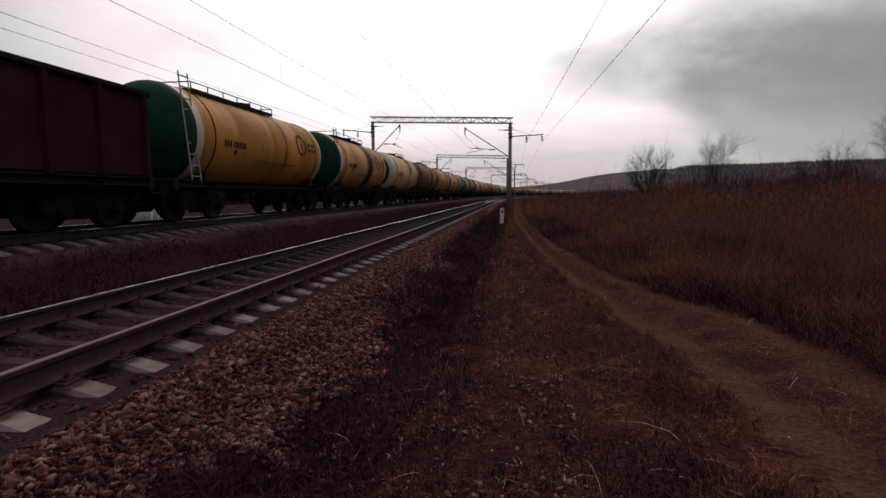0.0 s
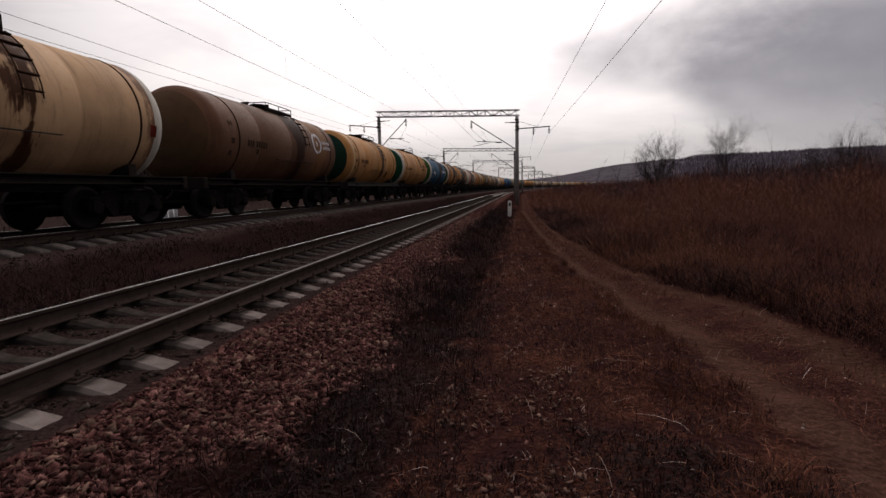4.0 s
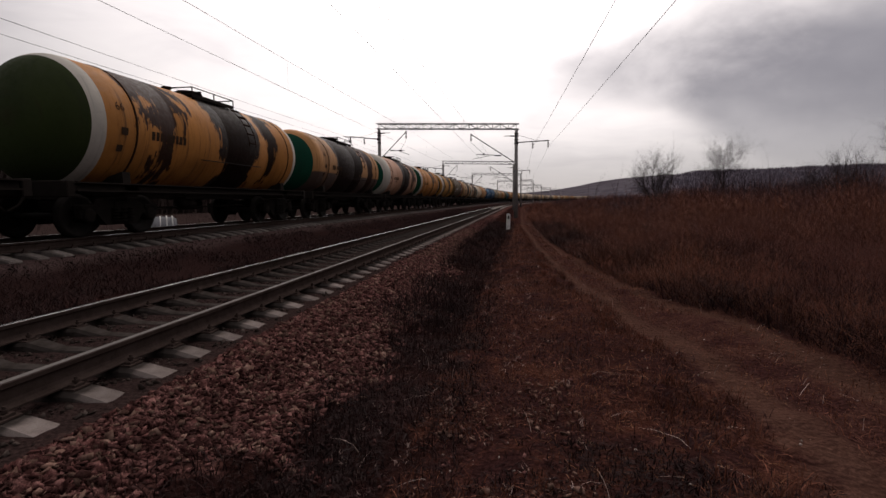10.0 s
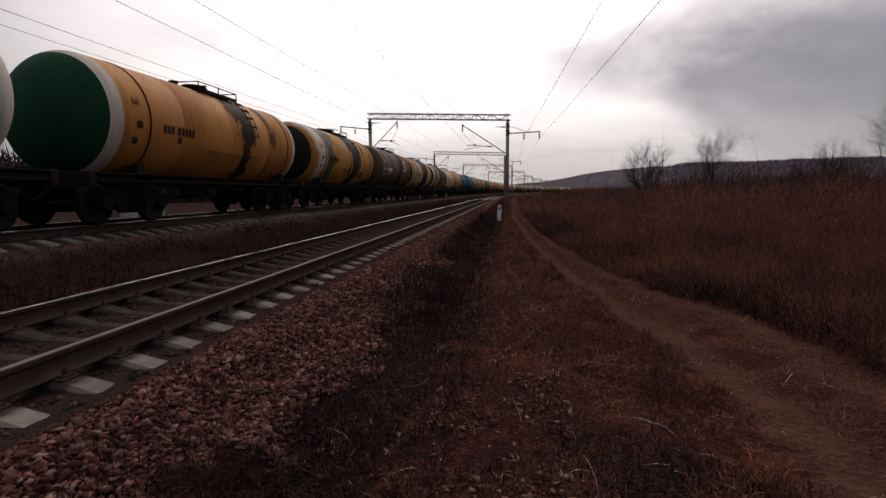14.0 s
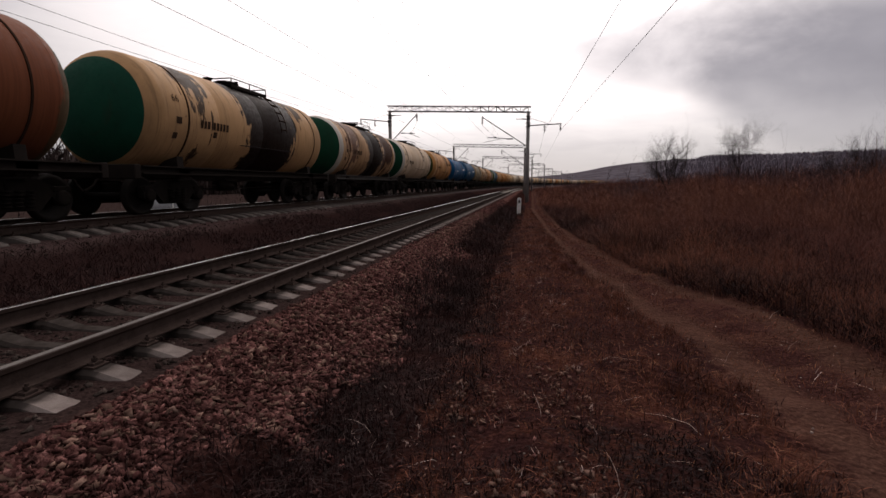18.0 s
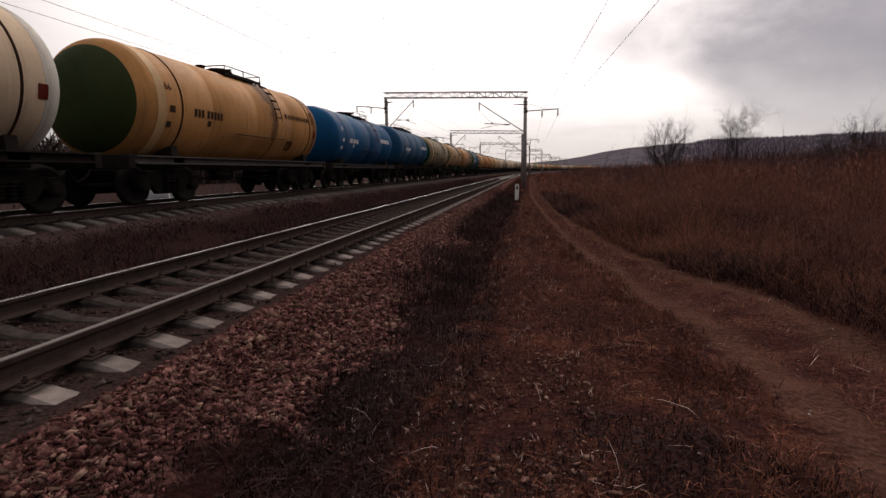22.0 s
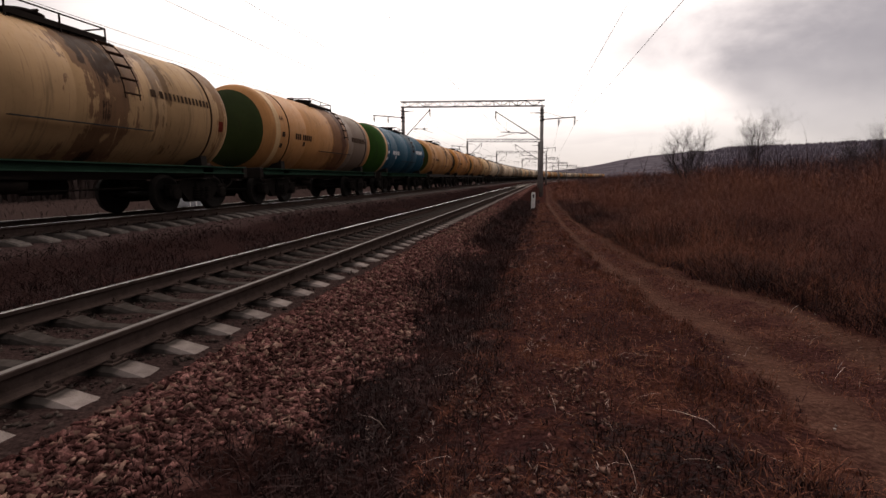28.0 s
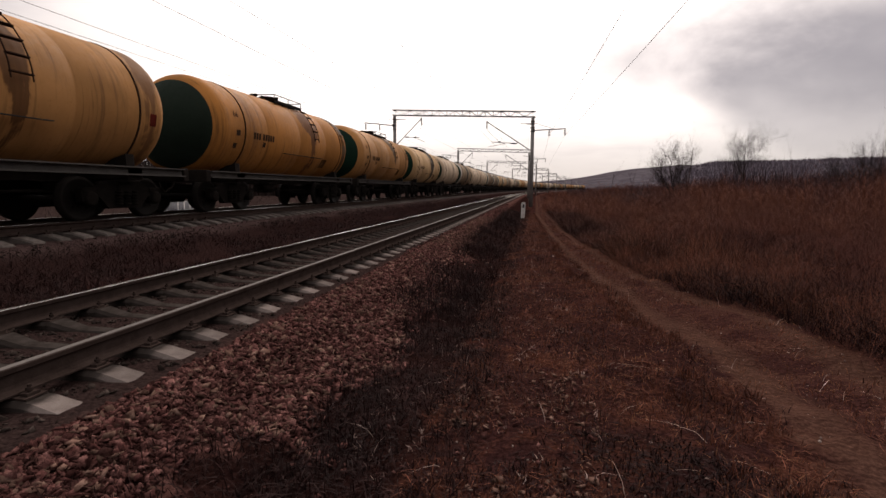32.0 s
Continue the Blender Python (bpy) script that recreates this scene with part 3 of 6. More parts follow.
# ---- the two tracks ----
def rail_mesh(name, off, z, side, s0, s1):
    """Foot, web and head of a rail along the line (rust), or its running face (steel)."""
    rust = [(-0.075, 0), (0.075, 0), (0.075, 0.012), (0.02, 0.03), (0.009, 0.05), (0.009, 0.125), (0.034, 0.14), (0.0365, 0.172), (0.030, 0.1765), (-0.030, 0.1765), (-0.0365, 0.172), (-0.034, 0.14),
            (-0.009, 0.125), (-0.009, 0.05), (-0.02, 0.03), (-0.075, 0.012)]
    face = [(-0.028, 0.1775), (0.028, 0.1775), (0.026, 0.1805), (-0.026, 0.1805)]
    cuts = [s0] + [s for s in (-100, -20, 0, 20, 60) if s0 < s < s1] + [s for s in np.arange(100, s1, 12.5)] + [s1]
    out = []
    for prof, mat in ((rust, RUST), (face, STEEL)):
        vs, k = [], len(prof)
        for s in cuts:
            x, y, h = along(s, off)
            c, sn = math.cos(radians(h)), math.sin(radians(h))
            vs += [(x + px * c, y + px * sn, z - 0.1805 + pz) for px, pz in prof]
        fs = [(j * k + i, j * k + (i + 1) % k, (j + 1) * k + (i + 1) % k, (j + 1) * k + i) for j in range(len(cuts) - 1) for i in range(k)]
        out.append(mesh_from(name, vs, fs, (mat,)))
    return out


def make_rails(parent, off, z):
    for side in (-1, 1):
        rust, face = rail_mesh("rail", off + side * HALF, z, side, -330.0, 690.0)
        # the nearest rail's face takes a darker, duller copy of the steel
        if off > -8 and side > 0:
            face.materials[0] = DULL
        r = part("rail", rust, parent, "rusty steel rail with a worn bright running face")
        part("running_face", face, r, "bright worn steel running face")


def sleeper_mesh():
    """A prestressed concrete sleeper: high seats under the rails, a lower waist, bevelled top edges."""
    s = Solid()
    half = [(0.32, -0.055, 0.10), (0.6, 0.01, 0.115), (0.96, 0.0, 0.115), (1.02, -0.006, 0.116), (1.33, -0.076, 0.128), (1.365, -0.10, 0.126)]
    secs = [(-x, top, w) for x, top, w in half[::-1]] + half
    vs = []
    for x, top, w in secs:
        vs += [(x, -w - 0.02, -0.19), (x, -w, top - 0.03), (x, -w + 0.03, top), (x, w - 0.03, top), (x, w, top - 0.03), (x, w + 0.02, -0.19)]
    fs = [(j * 6 + i, j * 6 + i + 1, j * 6 + 7 + i, j * 6 + 6 + i) for j in range(len(secs) - 1) for i in range(5)]
    fs += [tuple(range(6))[::-1], tuple(range(6 * len(secs) - 6, 6 * len(secs)))]
    s.add(vs, fs)
    return s.mesh("sleeper", CONCRETE)


def fastening_mesh():
    """Base plate, clip bolts and clips on both sides of a rail foot."""
    s = Solid()
    s.box(-0.17, -0.075, 0, 0.17, 0.075, 0.014)
    for d in (-1, 1):
        s.box(d * 0.12 - 0.03, -0.045, 0.014, d * 0.12 + 0.03, 0.045, 0.035)
        s.tube((d * 0.118, 0, 0.03), (d * 0.118, 0, 0.085), 0.013, n=6)
        s.tube((d * 0.118, 0, 0.045), (d * 0.118, 0, 0.065), 0.024, n=6)
    return s.mesh("fastening", RUST)


def make_track(name, label, off, z, phase, spacing, single, fasten, concrete):
    track = tagged(new(name), label, "railway track", kind="structure")
    make_rails(track, off, z)
    sl, fa = sleeper_mesh(), fastening_mesh()
    first = math.floor((3.0 - phase) / spacing)
    rest_v, rest_f, n = [], [], 0
    rng = random.Random(5)
    base_v = [v.co[:] for v in sl.vertices]
    base_f = [tuple(p.vertices) for p in sl.polygons]
    for i in range(-620, 1270):
        s = phase + i * spacing
        x, y, h = along(s, off)
        jig = pose(x + rng.uniform(-0.012, 0.012), y + rng.uniform(-0.012, 0.012), z - 0.205 + rng.uniform(-0.004, 0.004), 0, 0, h + rng.uniform(-0.5, 0.5))
        if first - 4 <= i < first + single:
            ob = part("sleeper", sl, track, mat=concrete, m=jig)
            if i < first + fasten:
                for side in (-1, 1):
                    part("fastening", fa, ob, m=pose(side * HALF, 0, 0.004))
        else:
            rest_v += [(jig @ Vector(v))[:] for v in base_v]
            rest_f += [tuple(k + n for k in f) for f in base_f]
            n += len(base_v)
    rest = part("sleepers", mesh_from("sleepers", rest_v, rest_f, (CONCRETE_HAZED if off > -8 else DIRTYCONCRETE,)), track, "far concrete sleepers of the track")
    tagged(rest, kind="stuff")
    return track


make_track("near_track", "empty railway track with worn rails on concrete sleepers", NEAR_X, 0.0, 2.647, 0.543, 150, 60, CONCRETE)
make_track("far_track", "railway track under the train on raised dark ballast", TRAIN_X, TRAIN_Z, 2.9, 0.543, 110, 20, DIRTYCONCRETE)


# ---- masts, portals and wires ----
def portal_parts(span, h):
    """Meshes of a rigid portal: two tapered concrete masts, a lattice beam, sloping brackets and outer arms."""
    me = {}
    s = Solid()
    s.lathe([(0.0, 0), (0.20, 0), (0.15, h + 0.15), (0.0, h + 0.15)], 14, "z")
    me["mast"] = s.mesh("mast", OLDCONCRETE)
    s = Solid()
    d, t = 0.30, 0.50
    for y in (-d, d):
        for z in (0, t):
            s.box(-0.25, y - 0.032, z - 0.032, span + 0.25, y + 0.032, z + 0.032)
    n = 18
    for i in range(n + 1):
        x = i * span / n
        for y in (-d, d):
            s.tube((x, y, 0), (x, y, t), 0.022, n=5)
            if i < n:
                a, b = (0, t) if i % 2 else (t, 0)
                s.tube((x, y, a), (x + span / n, y, b), 0.024, n=5)
        s.tube((x, -d, t), (x, d, t), 0.02, n=5)
        s.tube((x, -d, 0), (x, d, 0), 0.02, n=5)
    me["lattice_beam"] = s.mesh("lattice_beam", GALV)
    return me


def insulator_mesh(n=4):
    s = Solid()
    prof = [(0.0, 0.0), (0.02, 0.0)]
    for i in range(n):
        z = -0.08 - i * 0.13
        prof += [(0.03, z), (0.12, z - 0.035), (0.11, z - 0.06), (0.035, z - 0.05)]
    prof += [(0.02, -0.08 - n * 0.13 - 0.05), (0.0, -0.08 - n * 0.13 - 0.06)]
    s.lathe(prof, 10, "z")
    return s.mesh("insulator", PORCELAIN)


def bracket_mesh(sign, root, tip, tube, low):
    """The sloping cantilever of one track: strut, stub, hanging insulators' tie, registration tube and steady arm.
    Places are (distance from the mast, height)."""
    def p(q):
        return (sign * q[0], 0, q[1])
    s = Solid()
    s.tube(p(root), p(tip), 0.045, n=7)
    s.tube((sign * 0.12, 0, root[1] + 2.45), (sign * 1.15, 0, root[1] + 2.48), 0.03, n=6)
    s.tube((sign * 0.12, 0, root[1] + 2.45), (sign * 0.6, 0, root[1] + 2.47), 0.055, n=8)
    hang = (tip[0] + 0.02, tip[1] - 0.75)
    knee = (tube[0][0] * 0.3 + tube[1][0] * 0.7, tube[1][1])
    s.tube(p(hang), p(knee), 0.014, n=5)
    s.tube(p(tube[0]), p(tube[1]), 0.032, n=7)
    s.tube(p(tube[0]), p((tube[0][0] * 0.75 + tube[1][0] * 0.25, tube[0][1])), 0.06, n=8)
    s.lathe([(0.0, -0.1), (0.11, -0.06), (0.11, 0.06), (0.0, 0.1)], 10, "z", p(knee))
    s.tube(p(((tube[0][0] + tube[1][0]) / 2, tube[0][1])), p(low), 0.022, n=6)
    s.box(sign * tip[0] - 0.07, -0.05, tip[1] - 0.1, sign * tip[0] + 0.07, 0.05, tip[1] + 0.08)
    return s.mesh("cantilever", GALV)


def arm_mesh(sign, root, tip):
    """The outer arm for the feeder wires with its stay and mast clamp."""
    s = Solid()
    s.tube((0, 0, root), (sign * 3.1, 0, tip), 0.05, n=6)
    s.tube((0, 0, root + 0.75), (sign * 2.1, 0, root + (tip - root) * 0.68), 0.016, n=6)
    s.box(sign * 0.1 - 0.09, -0.2, root - 0.12, sign * 0.1 + 0.09, 0.2, root + 0.12)
    return s.mesh("outer_arm", GALV)


LEFT, RIGHT = -13.9, -0.37
BEAM_LEFT, BEAM_RIGHT = 8.27, 7.86
PORTALS = [(-46.0, 0.0), (50.0, 0.0), (98.5, -0.9), (143.0, -0.5), (196.0, 0.9), (250.0, 0.5), (305.0, 0.0), (360.0, 0.0)]


def make_portals():
    span = RIGHT - LEFT
    base = portal_parts(span, 9.0)
    ins = insulator_mesh()
    br = {1: bracket_mesh(1, (0.2, 5.45), (2.72, 7.95), ((1.1, 6.19), (2.55, 6.15)), (3.0, 5.74)),
          -1: bracket_mesh(-1, (0.2, 4.82), (4.33, 7.53), ((1.42, 5.46), (3.84, 5.62)), (4.2, 5.16))}
    hook = {1: (2.74, 7.90), -1: (4.35, 7.48)}
    arm = {1: arm_mesh(-1, 7.32, 7.66), -1: arm_mesh(1, 6.66, 6.78)}
    rise = {1: 0.11, -1: 0.04}
    clamp = Solid().lathe([(0.16, -0.05), (0.215, -0.05), (0.215, 0.05), (0.16, 0.05)], 14, "z").mesh("clamp", GALV)
    for s, dx in PORTALS:
        x, y, h = along(s, 0.0)
        p = tagged(new("catenary_portal"), "rigid catenary portal, concrete masts and grey lattice beam over both tracks", "catenary portal", "portals along the line")
        p.matrix_basis = pose(x + dx, y, 0, 0, 0, h)
        for px, k, top in ((LEFT, 1, BEAM_LEFT), (RIGHT, -1, BEAM_RIGHT)):
            gz = ground_z(px, 50) - 0.25
            mast = part("mast", base["mast"], p, "tapered grey concrete mast", m=pose(px, 0, gz) @ Matrix.Diagonal((1, 1, (top - gz) / 9.15, 1)))
            for q in (0.35, 0.6, 0.95, 1.3):
                part("clamp", clamp, mast, m=pose(0, 0, (top - gz - q) * 9.15 / (top - gz)))
            c = part("cantilever", br[k], p, m=pose(px, 0, 0))
            part("insulator", ins, c, m=pose(k * hook[k][0], 0, hook[k][1]))
            a = part("outer_arm", arm[k], p, m=pose(px, 0, 0))
            for q in (1.55, 3.0):
                part("insulator", ins, a, m=pose(-k * q, 0, (7.30 if k > 0 else 6.62) + rise[k] * q))
        part("lattice_beam", base["lattice_beam"], p, "grey steel lattice beam", m=pose(LEFT, 0, BEAM_LEFT + 0.05, 0, math.degrees(math.atan((BEAM_LEFT - BEAM_RIGHT) / span)), 0))


def make_wire(label, off, z, sag, r, drop=None, drift=0.0):
    """A wire from portal to portal, hanging by sag between them; drop: the height of the contact wire that its droppers hold."""
    stops = [s for s, _ in PORTALS]
    for (a, b) in zip(stops, stops[1:]):
        n = 24 if b < 60 else 8
        pts = []
        for i in range(n + 1):
            u = i / n
            x, y, _ = along(a + (b - a) * u, off + drift * max(0.0, 50 - a - (b - a) * u))
            pts.append((x, y, z - sag * (4 * u * (1 - u)) * (((b - a) / 60) ** 2 if b - a < 60 else 1.3)))
        s = Solid().pipe(pts, r, 5)
        if drop is not None:
            for i in range(1, n, 4 if b < 60 else 2):
                s.tube(pts[i], (pts[i][0], pts[i][1], drop), 0.003, n=4)
            s.pipe([(q[0], q[1], drop) for q in pts], r, 5)
        ob = new("catenary_wire" if drop is not None else "overhead_wire", s.mesh("overhead_wire", WIRE))
        tagged(ob, label, "overhead wire", "wires along the line")


make_portals()
make_wire("catenary wire with droppers and contact wire over the train", TRAIN_X, 7.80, 0.35, 0.007, 6.15)
make_wire("catenary wire with droppers and contact wire over the empty track", NEAR_X, 7.32, 0.35, 0.0065, 5.50)
for lo, dr in ((LEFT - 3.0, 0.0), (LEFT - 1.55, 0.0), (RIGHT + 1.55, 0.029), (RIGHT + 3.0, 0.029)):
    make_wire("dark feeder wire hung from the portal arms", lo, 6.2 if dr else 7.05, 0.25, 0.008, None, dr)


# ---- the train ----
TANK_R, TANK_Z = 1.5, 2.55
MESH = {}


def shared(key, build):
    if key not in MESH:
        MESH[key] = build()
    return MESH[key]


def tank_shell():
    s = Solid()
    prof = []
    for a, b in ((-4.60, -2.4), (-2.36, 0.0), (0.04, 2.4), (2.44, 4.60)):
        prof += [(1.5, a), (1.5, b), (1.494, b + 0.02)]
    s.lathe(prof[:-1], 56, "y", (0, 0, TANK_Z))
    return s.mesh("tank_shell", DARKMETAL)


def tank_end(sign, r0=0.0, r1=1.6):
    """The dished end, an ellipse half as deep as the tank is wide, between two radii."""
    s = Solid()
    prof = [(1.5, 4.602)]
    for i in range(1, 17):
        a = i / 16 * math.pi / 2
        prof.append((1.5 * math.cos(a) ** 0.9 if i < 16 else 0.0, 4.602 + 0.74 * math.sin(a)))
    s.lathe([(r, sign * y) for r, y in prof if r0 - 0.001 <= r <= r1 + 0.001], 56, "y", (0, 0, TANK_Z))
    return s.mesh("tank_end", DARKMETAL)


def ring(y, w, r=1.506):
    s = Solid()
    s.lathe([(r - 0.01, y - w), (r, y - w), (r, y + w), (r - 0.01, y + w)], 56, "y", (0, 0, TANK_Z), False)
    return s.mesh("ring", DARKMETAL)


def strap_mesh():
    s = Solid()
    s.lathe([(1.50, -0.026), (1.516, -0.022), (1.516, 0.022), (1.50, 0.026)], 56, "y", (0, 0, TANK_Z), False)
    return s.mesh("strap", DARKMETAL)


def frame_mesh():
    s = Solid()
    s.box(-0.26, -5.6, 0.86, 0.26, 5.6, 1.16)                       # centre sill
    for y in (-5.55, 5.55):
        s.box(-1.45, y - 0.1, 0.88, 1.45, y + 0.1, 1.22, 0.02)      # headstocks
    for y in (-3.9, 3.9):
        s.box(-1.40, y - 0.22, 0.90, 1.40, y + 0.22, 1.18, 0.02)    # bolsters
        for x in (-1, 1):
            s.prism([(x * 0.25, 1.16), (x * 1.30, 1.16), (x * 1.28, 1.48), (x * 0.9, 1.36), (x * 0.25, 1.2)], "y", y - 0.12, y + 0.12)
    return s.mesh("underframe", DARKMETAL)


def side_sill(length):
    s = Solid()
    s.box(1.33, -length, 1.00, 1.40, length, 1.20, 0.01)
    s.box(1.33, -length, 1.00, 1.50, length, 1.03)
    s.box(1.33, -length, 1.17, 1.50, length, 1.20)
    return s.mesh("side_sill", DARKMETAL)


def coupler_mesh(sign):
    s = Solid()
    s.box(-0.10, min(sign * 5.6, sign * 5.85), 0.94, 0.10, max(sign * 5.6, sign * 5.85), 1.14, 0.02)
    s.box(-0.17, min(sign * 5.8, sign * 6.02), 0.90, 0.20, max(sign * 5.8, sign * 6.02), 1.18, 0.04)
    return s.mesh("coupler", DARKMETAL)


def hose_mesh(sign):
    s = Solid()
    s.pipe([(0.5, sign * 5.62, 1.0), (0.48, sign * 5.8, 0.72), (0.42, sign * 5.98, 0.6)], 0.03, 6)
    return s.mesh("brake_hose", DARKMETAL)


def bogie_bolster():
    s = Solid()
    s.box(-1.15, -0.2, 0.52, 1.15, 0.2, 0.82, 0.03)
    s.lathe([(0, 0.82), (0.25, 0.82), (0.25, 0.90), (0, 0.90)], 16, "z")
    return s.mesh("bogie", BOGIE)


def side_frame():
    """The cast side frame of a freight bogie, with spring nest and axle boxes."""
    s = Solid()
    out = [(-1.12, 0.42), (-1.14, 0.66), (-0.75, 0.70), (-0.42, 0.86), (0.42, 0.86), (0.75, 0.70), (1.14, 0.66), (1.12, 0.42), (0.78, 0.42), (0.70, 0.52), (0.45, 0.25), (-0.45, 0.25), (-0.70, 0.52), (-0.78, 0.42)]
    s.prism(out, "x", 0.94, 1.10)
    for y in (-0.925, 0.925):
        s.lathe([(0, 0.90), (0.15, 0.90), (0.16, 1.14), (0.11, 1.16), (0, 1.16)], 14, "x", (0, y, 0.478))
        s.box(0.90, y - 0.2, 0.60, 1.13, y + 0.2, 0.72, 0.02)
    for y in (-0.22, 0, 0.22):
        for i in range(5):
            z = 0.32 + i * 0.07
            s.lathe([(0.05, z), (0.095, z + 0.02), (0.05, z + 0.045)], 10, "z", (1.14, y, 0))
    return s.mesh("side_frame", BOGIE)


def wheelset_mesh():
    s = Solid()
    s.tube((-1.1, 0, 0), (1.1, 0, 0), 0.075, n=12)
    for x in (-1, 1):
        prof = [(0.11, 0.70), (0.11, 0.86), (0.36, 0.80), (0.40, 0.845), (0.4785, 0.845), (0.4785, 0.74), (0.505, 0.715), (0.40, 0.71), (0.36, 0.745), (0.11, 0.70)]
        s.lathe([(r, x * h) for r, h in prof], 28, "x")
        for i in range(4):
            a = i * math.pi / 2
            s.box(x * 0.83 - 0.02, 0.22 * math.cos(a) - 0.035, 0.22 * math.sin(a) - 0.035, x * 0.83 + 0.02, 0.22 * math.cos(a) + 0.035, 0.22 * math.sin(a) + 0.035)
    return s.mesh("wheelset", WHEEL)


def brake_gear():
    s = Solid()
    s.lathe([(0, -0.55), (0.2, -0.5), (0.2, 0.45), (0, 0.5)], 14, "y", (-0.55, 0.9, 0.72))
    s.lathe([(0, -0.3), (0.15, -0.28), (0.15, 0.28), (0, 0.3)], 14, "y", (0.5, -0.7, 0.75))
    s.tube((0.0, -3.5, 0.62), (0.0, 3.5, 0.62), 0.02, n=6)
    s.tube((0.35, -2.8, 0.55), (0.35, 2.6, 0.66), 0.018, n=6)
    s.box(-0.8, 0.3, 0.84, -0.3, 1.4, 0.90)
    s.box(0.3, -1.0, 0.86, 0.7, -0.4, 0.92)
    return s.mesh("brake_gear", DARKMETAL)


def valve_mesh():
    s = Solid()
    s.lathe([(0.0, 0.70), (0.09, 0.70), (0.11, 0.86), (0.2, 1.0), (0.2, 1.12), (0, 1.12)], 14, "z")
    return s.mesh("drain_valve", DARKMETAL)


def platform_deck(y0, y1):
    """Two plank strips beside the hatch with their edge angles and legs."""
    s = Solid()
    for x in (-1, 1):
        a, b = sorted((x * 0.36, x * 0.80))
        for i in range(3):
            s.box(a + 0.148 * i, y0, 3.955, a + 0.148 * i + 0.135, y1, 3.985)
        s.box(x * 0.80 - 0.02, y0, 3.88, x * 0.80 + 0.02, y1, 3.99)
        for y in np.arange(y0 + 0.1, y1, 0.6):
            s.tube((x * 0.76, y, 3.80), (x * 0.76, y, 3.96), 0.025, n=6)
    return s.mesh("walkway", DARKMETAL)


def platform_rail(y0, y1, h=0.20):
    """Handrail round the walkway, with a post about every metre."""
    s = Solid()
    for x in (-0.81, 0.81):
        n = max(2, round((y1 - y0) / 0.9))
        for i in range(n + 1):
            y = y0 + (y1 - y0) * i / n
            s.tube((x, y, 3.78), (x, y, 3.97 + h), 0.018, n=6)
        s.tube((x, y0, 3.97 + h), (x, y1, 3.97 + h), 0.018, n=6)
    for y in (y0, y1):
        s.tube((-0.81, y, 3.97 + h), (0.81, y, 3.97 + h), 0.018, n=6)
    return s.mesh("handrail", DARKMETAL)


def hatch_mesh():
    s = Solid()
    s.lathe([(0.36, 4.0), (0.36, 4.15), (0.42, 4.16), (0.42, 4.20), (0.30, 4.25), (0, 4.27)], 20, "z")
    s.tube((-0.46, 0, 4.22), (0.46, 0, 4.22), 0.03, n=6)
    for y in (-0.95, 0.95):
        s.lathe([(0.11, 4.0), (0.11, 4.14), (0.15, 4.16), (0.15, 4.2), (0, 4.22)], 12, "z", (0, y, 0))
    return s.mesh("hatch", DARKMETAL)


def arc(off=0.10, n=7):
    """Points on the upper near flank of the tank, down from the walkway."""
    pts = []
    for i in range(n):
        a = 0.62 + (1.55 - 0.62) * i / (n - 1)
        pts.append(((TANK_R + off) * math.sin(a), TANK_Z + (TANK_R + off) * math.cos(a)))
    return pts


def ladder_rail(y, hoop):
    """One stringer of the side ladder, bent round the tank; hoop: it rises over the walkway as a grab rail."""
    line = [(x, y - 0.2, z) for x, z in arc()]
    if hoop:
        line = [(0.5, y - 0.2, 4.42), (0.8, y - 0.2, 4.40)] + line
    return Solid().pipe(line, 0.013, 6).mesh("stringer", LADDER)


def rung_mesh():
    return Solid().box(-0.03, -0.21, -0.012, 0.03, 0.21, 0.012).mesh("rung", LADDER)


def end_ladder_mesh():
    """One stringer of the upright ladder beside the tank end."""
    return Solid().tube((1.48, -4.75, 1.15), (1.22, -4.75, 4.2), 0.02, n=6).mesh("stringer", DARKMETAL)


def tray_mesh():
    """The narrow grey running plate welded low on the flank."""
    s = Solid()
    s.box(1.44, -1.3, 1.95, 1.53, 1.9, 1.965)
    return s.mesh("drip_strip", GALV)


def curved_bar(y0, y1, zc, h, r=1.5095, seg=2):
    """A painted field on the near flank, standing a few millimetres proud of the shell."""
    vs = []
    for j in range(seg + 1):
        z = zc - h / 2 + h * j / seg
        x = math.sqrt(max(0.0, r * r - (z - TANK_Z) ** 2))
        vs += [(x, y0, z), (x, y1, z)]
    return vs, [(2 * j, 2 * j + 1, 2 * j + 3, 2 * j + 2) for j in range(seg)]


def lettering(y0, zc, h, widths, gap=0.04):
    """A line of plain bars in the size of the painted characters."""
    s, y = Solid(), y0
    for w in widths:
        if w > 0:
            s.add(*curved_bar(y, y + w, zc, h))
            y += w + gap
        else:
            y -= w
    return s.mesh("marking", LETTERDARK)


LETTERGREY = simple("pale_ladder_paint", (0.34, 0.33, 0.30), scale=6, fine=60, rough=0.7)
OCHRE, TAN, CREAM, PALE = (0.40, 0.185, 0.038), (0.43, 0.208, 0.074), (0.52, 0.330, 0.165), (0.56, 0.42, 0.29)
BROWN, OLIVE, BLUE, SEA, ORANGE = (0.085, 0.034, 0.022), (0.085, 0.056, 0.030), (0.004, 0.068, 0.165), (0.008, 0.058, 0.095), (0.42, 0.175, 0.045)
GREEN, DKGREEN, LEAF, TEAL, MOSS = (0.008, 0.050, 0.026), (0.008, 0.027, 0.017), (0.028, 0.072, 0.014), (0.007, 0.056, 0.034), (0.032, 0.043, 0.014)
OIL, WHITE = (0.013, 0.0066, 0.0045), (0.50, 0.46, 0.40)
